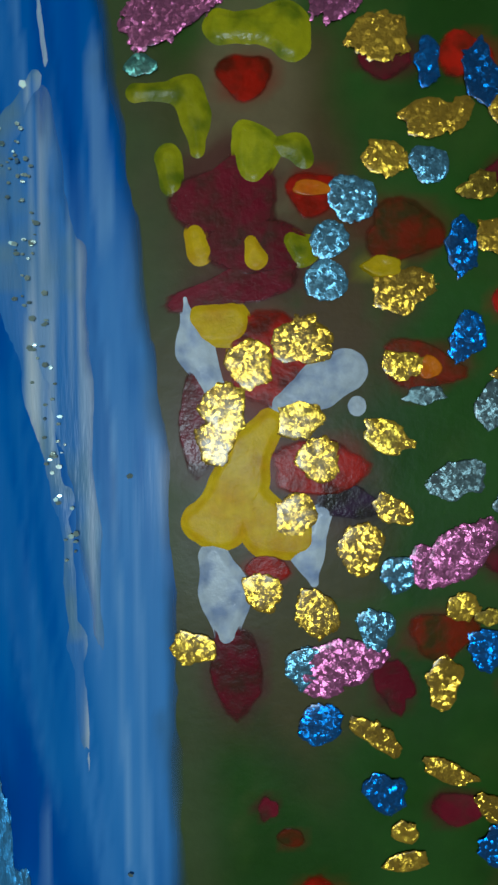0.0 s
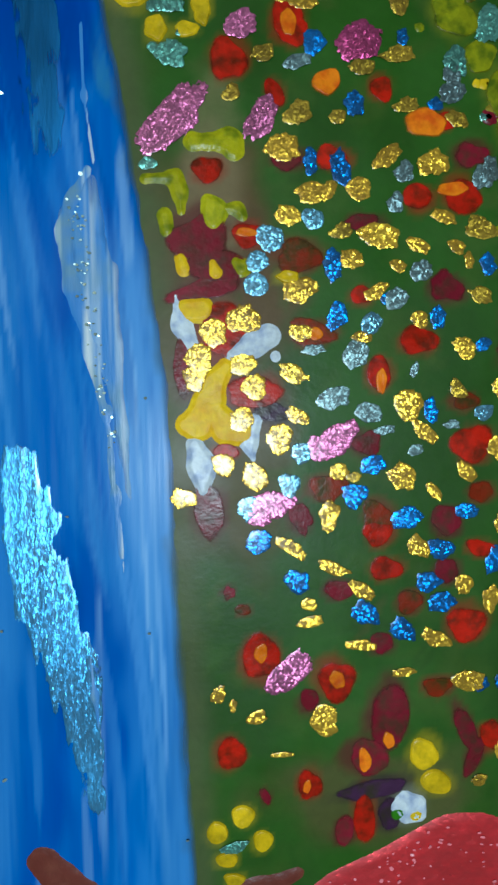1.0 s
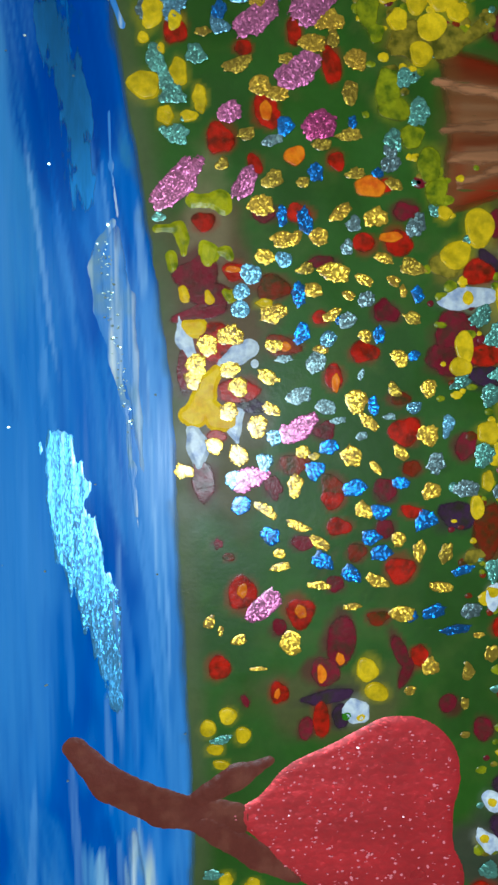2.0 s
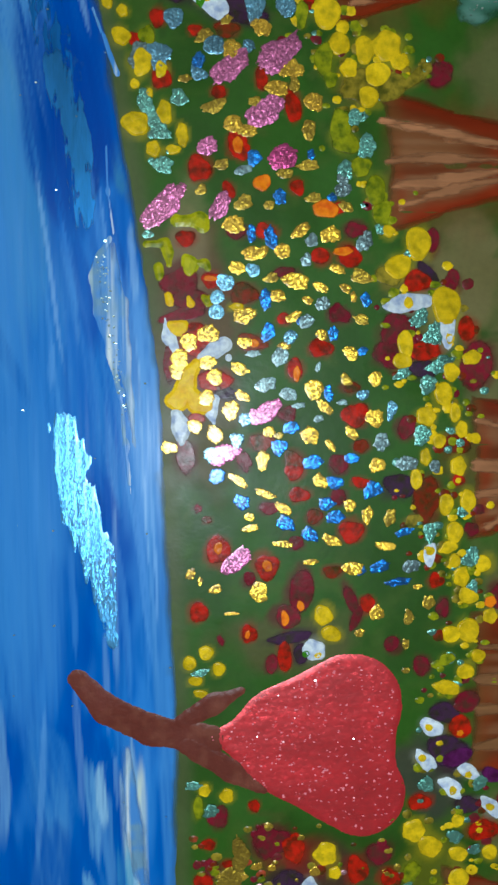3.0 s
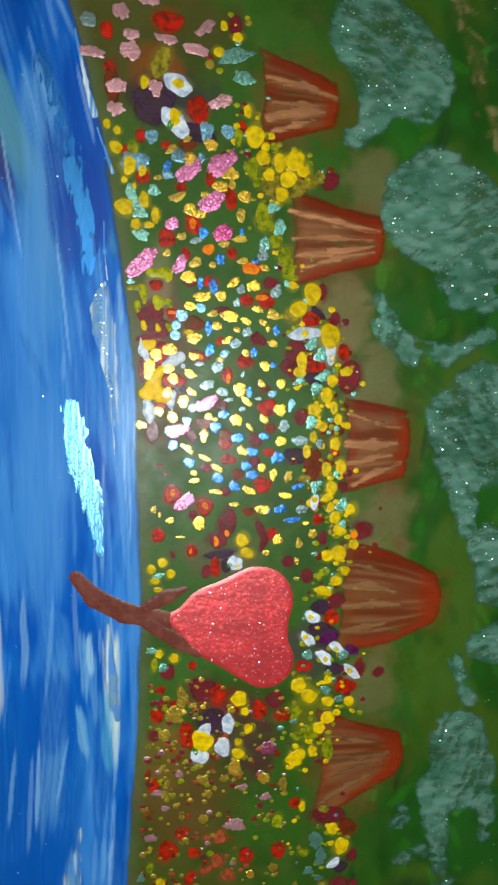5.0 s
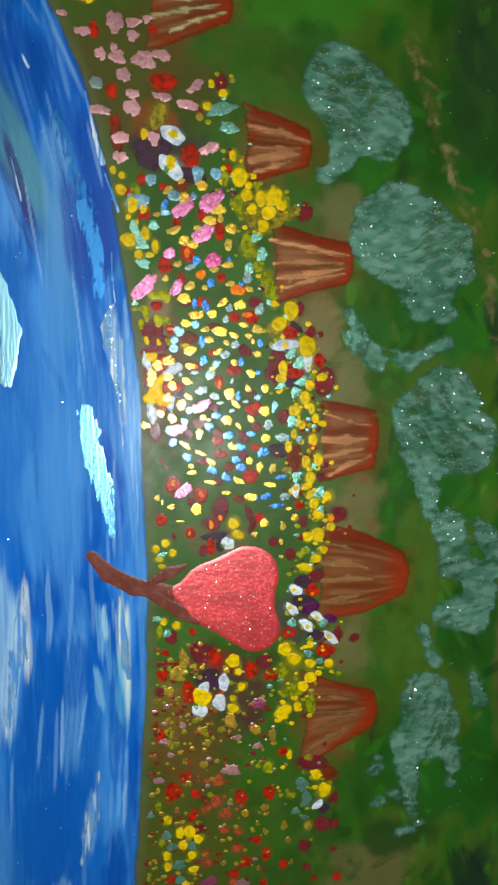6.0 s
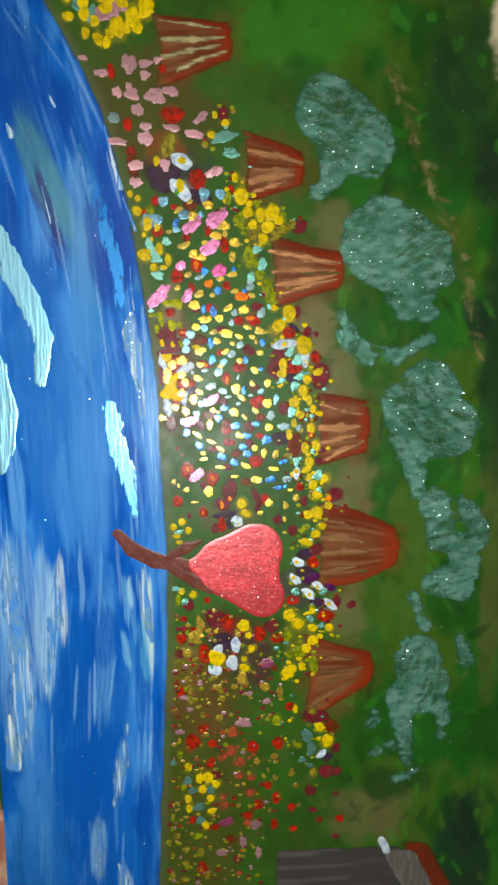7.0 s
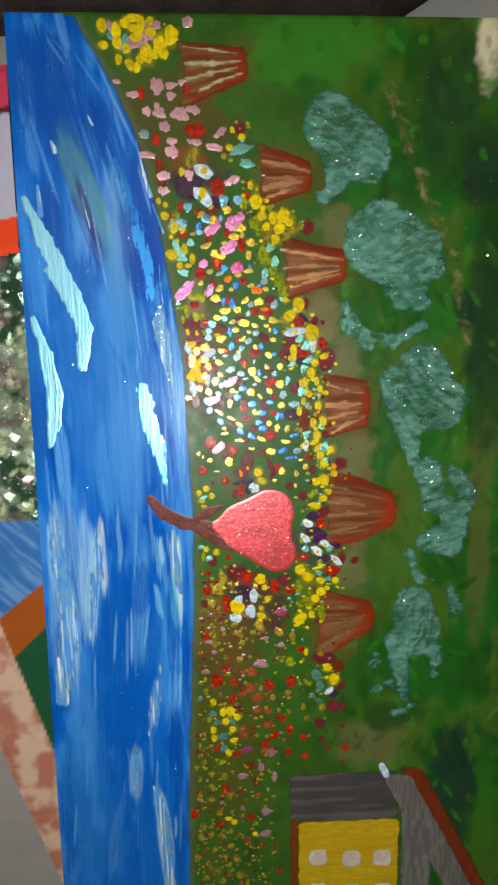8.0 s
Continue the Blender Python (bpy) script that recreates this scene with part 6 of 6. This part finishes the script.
rx0, ry1 = 66.7, -286.7
rx1, ry0 = 151.4, -328.3
house_coat("house_roof", rx0, rx1, ry0, ry1, (66, 62, 60), (104, 98, 94), 0.12, "grey brushed house roof", 0.0, (26, 3.2))
wx0, wy1 = 73.1, -327.3
wx1, _ = 152.9, -331.3
house_coat("house_wall", wx0, wx1, -455, wy1, (184, 148, 14), (204, 172, 26), 0.4, "yellow house wall")
house_coat("house_edge", wx0 - 6, wx0 + 1, -455, wy1 + 3, (122, 52, 14), (92, 36, 10), 0.22, "red-brown house edge")
gx0, gy1 = 143.9, -289.3
house_coat("house_gable", gx0 - 7, gx0 + 16.3, -455, gy1, (92, 88, 84), (128, 122, 116), 0.3, "grey slanting gable", -0.52, (1.6, 8))
house_coat("house_gable", gx0 + 6, gx0 + 25, -455, gy1 + 5, (112, 42, 12), (90, 34, 12), 0.24, "red-brown slanting gable", -0.52, (2, 9), 4.0)
house_coat("house_wall", wx1 + 1, wx1 + 26, -455, wy1 + 8, (96, 92, 88), (130, 126, 120), 0.2, "grey house side", 0.0, (2, 9))
stroke_part("chimney_dab", [(137.6, -282.4, 2.3), (141.3, -290.2, 2.7)], 0.7, DAB_PAINT["white"], "cream chimney dab", 0.3, 0.5)
for wx, wy in [(89, -358.6), (115.2, -361), (139.3, -361.3), (89.1, -388.7), (115.6, -391.3), (139.9, -391.6)]:
    r = 8.1
    house_coat("house_window", wx - r, wx + r, wy - r, wy + r, (196, 176, 160), (216, 204, 190), 0.6, "pinkish white window dab", 0.0, (4, 4))

# ---------------------------------------------------------------- dabs of paint and foil


def dab_mesh(name, seed, ragged, crumpled, sides=16):
    """A dab of unit size: uneven foot, raised lip, dented top; its cover thins out towards the rim. Foil is flatter and more torn."""
    rng = random.Random(seed)
    verts, faces, cover = [], [], []
    wave = [rng.uniform(-1, 1) for _ in range(6)]
    rim = [1 + ragged * (0.5 * wave[0] * math.sin(2 * a + wave[1] * 3) + 0.5 * wave[2] * math.sin(3 * a + wave[3] * 3) + 0.35 * wave[4] * math.sin(5 * a + wave[5] * 3) + rng.uniform(-0.4, 0.4) * (0.9 if crumpled > 0.2 else 0.15)) for a in (i * math.tau / sides for i in range(sides))]
    ox, oy = rng.uniform(-0.06, 0.06), rng.uniform(-0.06, 0.06)
    rings = ((0.54, -0.1, 0.0), (0.49, 0.5, 0.4), (0.4, 0.95, 0.85), (0.2, 0.9 if crumpled > 0.2 else 0.72, 1.0))
    for k, (r, z, c) in enumerate(rings):
        for i in range(sides):
            a = i * math.tau / sides
            q = r * (rim[i] if k < 2 else 0.3 + 0.7 * rim[i]) * (1 + (rng.uniform(-0.06, 0.06) if k > 1 else 0))
            lift = rng.uniform(-crumpled, crumpled) if k > 1 else rng.uniform(-0.1, 0.1) if k else 0
            verts.append((q * math.cos(a) + ox * (k > 1), q * math.sin(a) + oy * (k > 1), z + lift))
            cover.append((1, 1, 1, c))
    verts.append((ox, oy, (1.0 if crumpled > 0.2 else 0.7) + rng.uniform(-0.15, 0.15)))
    cover.append((1, 1, 1, 1))
    for k in range(3):
        for i in range(sides):
            j = (i + 1) % sides
            faces.append((k * sides + i, k * sides + j, (k + 1) * sides + j, (k + 1) * sides + i))
    for i in range(sides):
        faces.append((3 * sides + i, 3 * sides + (i + 1) % sides, 4 * sides))
    me = bpy.data.meshes.new(name)
    me.from_pydata(verts, [], faces)
    me.color_attributes.new("pigment", "FLOAT_COLOR", "POINT").data.foreach_set("color", np.array(cover, dtype=np.float32).ravel())
    me.polygons.foreach_set("use_smooth", [True] * len(me.polygons))
    return me


HEIGHT = {"maroon": 0.07, "plum": 0.06, "brick_red": 0.08, "red": 0.13, "violet": 0.25, "salmon": 0.2, "ochre": 0.2, "olive_yellow": 0.34, "white": 0.4, "yellow": 0.6, "orange": 0.5, "leaf_green": 0.65}
SHAPES = {}
dice = random.Random(5)


def lay(kind, rows):
    """Dabs of one paint: x, y, length, width in millimetres and the turn in degrees."""
    is_foil = kind.endswith("foil")
    if kind not in SHAPES:
        SHAPES[kind] = []
        for n in range(7):
            me = dab_mesh(kind + "_dab", hash_of(kind) + n, 0.45 if kind == "rose_foil" else 0.3 if is_foil else 0.34 if kind in DULL else 0.26, 0.24 if is_foil else 0.12, 20)
            me.materials.append(DAB_PAINT[kind])
            SHAPES[kind].append(me)
    for x, y, length, width, turn in rows:
        if kind == "rose_foil":
            length, width = length * 0.9, width * 0.86
        ob = new(kind + "_dab", dice.choice(SHAPES[kind]))
        ob.parent = painting
        h = HEIGHT.get(kind, 0.26) * (0.9 + 0.2 * dice.random()) * min(1.2, 0.6 + min(length, width) / 12)
        spill = 0.96 if kind == "yellow" else 1.04 if is_foil or kind in DULL else 1.06
        ob.matrix_basis = pose(x / 1000, y / 1000, 0.00022 if is_foil else 0.00012, 0, 0, turn + dice.uniform(-4, 4)) @ Matrix.Diagonal((length * spill / 1000, width * spill / 1000, h / 1000, 1))


def hash_of(word):
    return sum(ord(c) * (i + 3) for i, c in enumerate(word))


PETAL = {"yellow": paint("fresh_yellow_paint", (240, 200, 8), (226, 174, 8), 0.42), "olive_yellow": paint("greenish_yellow_paint", (176, 172, 8), (116, 128, 12)), "white": DAB_PAINT["white"]}
# the large bloom by the bank: strokes of thick paint
def bloom(strokes):
    for kind, thick, label, knots in strokes:
        stroke_part("petal_stroke", [(x, y, r * 1.2) for x, y, r in knots], thick, PETAL[kind], label, 0.3, 0.22, 0.22, 0.9, seed=len(knots) * 3, streak=0.15, ridged=0.2)


bloom([
    ("white", 0.3, "bluish white petal stroke", [(-1.9, 37.7, 0.3), (-0.9, 32.2, 1.22), (1.2, 27.7, 1.1)]),
    ("white", 0.35, "bluish white petal stroke", [(8.4, 26.6, 0.85), (12.3, 28.6, 1.95), (15.5, 30.1, 1.83)]),
    ("white", 0.3, "bluish white petal stroke", [(1.1, 9.7, 1.34), (2.5, 5.5, 1.95), (2.5, 0.8, 0.85)]),
    ("white", 0.25, "bluish white petal stroke", [(13.1, 14.3, 0.73), (11.5, 9.9, 0.98), (12.3, 6.6, 0.3)]),
    ("white", 0.4, "white paint dot", [(16.8, 26.3, 0.67), (16.9, 26.0, 0.67)]),
    ("yellow", 0.26, "thick curling yellow stroke", [(7.4, 24.3, 1.22), (5.0, 21.2, 1.59), (4.0, 17.5, 2.2), (1.6, 13.4, 2.32), (-0.9, 13.4, 1.34)]),
    ("yellow", 0.26, "thick curling yellow stroke", [(4.7, 16.2, 2.07), (7.2, 12.8, 2.2), (10.3, 11.8, 1.95)]),
    ("yellow", 0.26, "yellow petal blob", [(0.1, 35.0, 1.83), (2.8, 35.0, 1.95)]),
])
bloom([
    ("olive_yellow", 0.3, "olive yellow hooked stroke", [(1.9, 66.0, 1.46), (5.5, 66.0, 0.92), (8.8, 66.0, 1.71), (9.6, 64.2, 1.1)]),
    ("olive_yellow", 0.3, "olive yellow hooked stroke", [(-7.0, 59.2, 0.73), (-1.6, 59.5, 0.85), (-0.7, 56.9, 0.79), (-0.5, 53.2, 0.43)]),
    ("olive_yellow", 0.3, "olive yellow hooked stroke", [(4.5, 55.5, 0.55), (5.7, 53.3, 1.71), (5.2, 51.3, 1.34)]),
    ("olive_yellow", 0.3, "olive yellow hooked stroke", [(5.8, 53.7, 0.61), (10.1, 53.9, 0.61), (10.9, 52.5, 0.73)]),
    ("olive_yellow", 0.3, "olive yellow touch", [(-3.6, 52.4, 1.1), (-3.2, 49.9, 0.98)]),
    ("yellow", 0.3, "yellow petal touch", [(-0.8, 44.6, 0.92), (-0.2, 42.8, 1.04)]),
    ("yellow", 0.3, "yellow petal touch", [(5.2, 43.7, 0.73), (5.7, 42.0, 1.22)]),
    ("olive_yellow", 0.3, "olive yellow touch", [(9.5, 44.0, 0.98), (10.7, 43.0, 1.34)]),
])

# ---------------------------------------------------------------- what lies beside the painting
lower = thing("painting", "another unframed painting in blue, brown and green under the large canvas", "painting", (0, 0, 0.0155))
ux, uy = -116.4, -383.8
vx, vy = -156.8, -262
edge_turn = math.atan2(vy - uy, vx - ux)
ca, sa = math.cos(edge_turn), math.sin(edge_turn)


def lower_pigment(X, Y, d):
    base = np.ones((*X.shape, 3)) * np.array(srgb(52, 104, 168))
    base = lay_on(base, step(noise2((X + Y) / 3, (X - Y) / 26, 3), 0.45, 0.75) * 0.8, (104, 146, 196))
    for (x0, y0, x1, y1), colour in (((-149.4, -164.7, -114, -136.8), (156, 76, 20)), ((-141.2, -196.8, -114.1, -171.7), (28, 78, 48))):
        _, side, _ = along(X, Y, x0, y0, x1, y1)
        base = lay_on(base, step(-side, -0.6, 0.6), colour)
    x0, y0, x1, y1 = -149.7, -169.2, -114.5, -280.7
    _, side, _ = along(X, Y, x0, y0, x1, y1)
    inside = step(-side, -0.6, 0.6)
    base = lay_on(base, inside, (206, 170, 146))
    base = lay_on(base, inside * step(cloud(X, Y, 14, 6), 0.34, 0.68) * 0.8, (166, 86, 66))
    return base


lw, lh = 330.0, 260.0


def lower_depth(X, Y):
    s = (X - ux) * ca + (Y - uy) * sa
    q = (X - ux) * sa - (Y - uy) * ca
    return np.minimum(np.minimum(s + 120, lw - s), np.minimum(q, lh - q))


coat("paint_layer", (ux - 360, ux + 330, uy - 150, uy + 500), 1.8, 1.8, lower_depth, 0.3, lower_pigment, CARD, lower, "blue, brown and green paint", 1.0, 0.0)
mid_s, mid_q = (lw - 120) / 2, lh / 2
bm = block(-(lw + 120) / 2000, (lw + 120) / 2000, -lh / 2000, lh / 2000, -0.0155, 0.0, 0.002, 2)
board = part("canvas", bm, CANVAS, lower, "canvas wrapped round its stretcher", True)
board.matrix_basis = pose((ux + ca * mid_s + sa * mid_q) / 1000, (uy + sa * mid_s - ca * mid_q) / 1000, 0, 0, 0, math.degrees(edge_turn))

# a small green canvas thick with glitter paste, lying on the lower painting
gx, gy = -114.7, -88.3
small = thing("painting", "small green painting thick with pale glitter paste", "painting", (0, 0, 0.0205))


def paste_tone(X, Y, d):
    base = np.ones((*X.shape, 3)) * np.array(srgb(46, 78, 56))
    base = lay_on(base, step(cloud(X, Y, 22, 3), 0.46, 0.62) * 0.9, (150, 158, 132))
    base = lay_on(base, step(cloud(X, Y, 14, 8), 0.54, 0.66) * 0.8, (116, 96, 96))
    return lay_on(base, step(cloud(X, Y, 7, 6), 0.6, 0.72) * 0.9, (206, 210, 170))


part("canvas", block((gx - 210) / 1000, (gx + 2) / 1000, gy / 1000, (gy + 214) / 1000, 0.0158 - 0.0205, 0.0, 0.0012, 2), CANVAS, small, "thin canvas board", True)
coat("paint_layer", (gx - 210, gx + 2, gy, gy + 214), 1.6, 1.6, lambda X, Y: np.minimum(np.minimum(X - gx + 210, gx + 2 - X), np.minimum(Y - gy, gy + 214 - Y)), 0.4, paste_tone, GLASS_GLITTER, small, "green paint with glitter paste", 1.0, 0.0,
     lambda X, Y: (cloud(X, Y, 5, 4) - 0.4) * 1.6)

glitter(small, (gx - 60, gx, gy + 2, gy + 210), lambda X, Y: 2 + 0 * X, 160, 1.1, SPARK, 9, "pale glitter dust", 0.9, 0.3)

# a printed card sleeve on top of it
cx, cy = -113.6, 101.6
sleeve = thing("card_sleeve", "pale lilac card sleeve with an orange-red band and pink end", "packaging", (0, 0, 0.0235))


def sleeve_tone(X, Y, d):
    base = np.ones((*X.shape, 3)) * np.array(srgb(176, 168, 186))
    run = Y - cy - (X - cx) * 0.22
    base = lay_on(base, step(19.5 - run, -0.4, 0.4), (224, 62, 14))
    base = lay_on(base, step(run - 84, -0.4, 0.4), (92, 22, 40))
    return lay_on(base, step(run - 88, -0.4, 0.4), (196, 52, 84))


coat("card_face", (cx - 160, cx, cy - 40, cy + 116), 1.5, 1.5, lambda X, Y: np.minimum(np.minimum(X - cx + 160, cx + 1 - X), np.minimum(Y - cy - (X - cx) * 0.22, cy + 110 + (X - cx) * 0.22 - Y)), 0.5, sleeve_tone, CARD, sleeve, "printed card face", 0.5, 0.0)
part("card_back", block((cx - 140) / 1000, (cx - 2) / 1000, (cy + 4) / 1000, (cy + 74) / 1000, 0.0212 - 0.0235, 0.0, 0.0008, 2), CARD, sleeve, "folded card body", True)

# a dark woven bolster against the head of the canvas
bolster = thing("bolster", "dark grey-brown woven bolster lying against the canvas edge", "cushion", (0, 0, 0))
ex, ey = 125.6, 242
bm = block(-0.36, ex / 1000, TOP / 1000 + 0.004, TOP / 1000 + 0.15, 0.0, 0.06, 0.014, 4)
bmesh.ops.subdivide_edges(bm, edges=bm.edges[:], cuts=3, use_grid_fill=True)
for v in bm.verts:
    v.co.x += max(0.0, v.co.y - TOP / 1000 - 0.004) * 1.6 * (v.co.x > 0)
    v.co.z += 0.003 * (noise.noise(v.co * 60) if v.co.z > 0.02 else 0)
part("cover", bm, CLOTH, bolster, "coarse dark weave", True)
part("piping", block(-0.35, ex / 1000 - 0.006, TOP / 1000 + 0.0015, TOP / 1000 + 0.0065, 0.026, 0.031, 0.002, 3), CLOTH, bolster, "dark corded piping", True)

# the crowded flower bed at the painting's foot: dots too small to tell apart
grow = random.Random(11)


def speck(verts, faces, x, y, r):
    """Adds one small raised touch of paint to a joined mesh."""
    q = grow.uniform(0.6, 1.0)
    a0, n0 = grow.random() * 6, len(verts)
    for f, z in ((1.0, -0.05), (0.8, 0.16), (0.4, 0.26)):
        for i in range(8):
            a = a0 + i * math.tau / 8
            w = f * r * (1 + grow.uniform(-0.16, 0.16))
            verts.append(((x + w * math.cos(a)) / 1000, (y + w * q * math.sin(a)) / 1000, z / 1000))
    for k in range(2):
        for i in range(8):
            j = (i + 1) % 8
            faces.append((n0 + k * 8 + i, n0 + k * 8 + j, n0 + k * 8 + 8 + j, n0 + k * 8 + 8 + i))
    faces.append(tuple(n0 + 16 + i for i in range(8)))


BED = [("ochre", 260), ("maroon", 110), ("salmon", 80), ("brick_red", 110), ("olive_yellow", 150), ("rose_foil", 60), ("red", 30), ("dull_gold_foil", 90)]
for kind, count in BED:
    verts, faces = [], []
    for _ in range(count):
        y = grow.uniform(-455, -150) if grow.random() < 0.8 else grow.uniform(-180, -120)
        b = float(np.interp(y, BANK_Y, BANK_X))
        x = b + 4 + grow.random() ** 1.3 * (62 if y < -260 else 70)
        speck(verts, faces, x, y, grow.uniform(0.8, 2.1))
    full = np.ones((len(verts), 4))
    tagged(mesh_object(kind + "_speckling", verts, faces, DAB_PAINT[kind], painting, "small specks of " + kind.replace("_", " ") + " in the flower bed", colours=full), kind="stuff")

# the yellow vine before the trunks: small touches between the larger dabs
vine = [p for k in ("yellow", "olive_yellow", "ochre") for p in PLACES[k] if 52 < p[0] - float(np.interp(p[1], BANK_Y, BANK_X)) < 125 and p[1] > -260]
for kind, count in (("olive_yellow", 150), ("yellow", 120), ("brick_red", 50), ("mint_foil", 40), ("ochre", 60), ("maroon", 40)):
    verts, faces = [], []
    for _ in range(count):
        px, py = grow.choice(vine)[:2]
        speck(verts, faces, px + grow.gauss(0, 4.5), py + grow.gauss(0, 5.5), grow.uniform(0.9, 2.3))
    full = np.ones((len(verts), 4))
    tagged(mesh_object(kind + "_speckling", verts, faces, DAB_PAINT[kind], painting, "small touches of " + kind.replace("_", " ") + " in the vine", colours=full), kind="stuff")

for kind, places in PLACES.items():
    lay(kind, places)
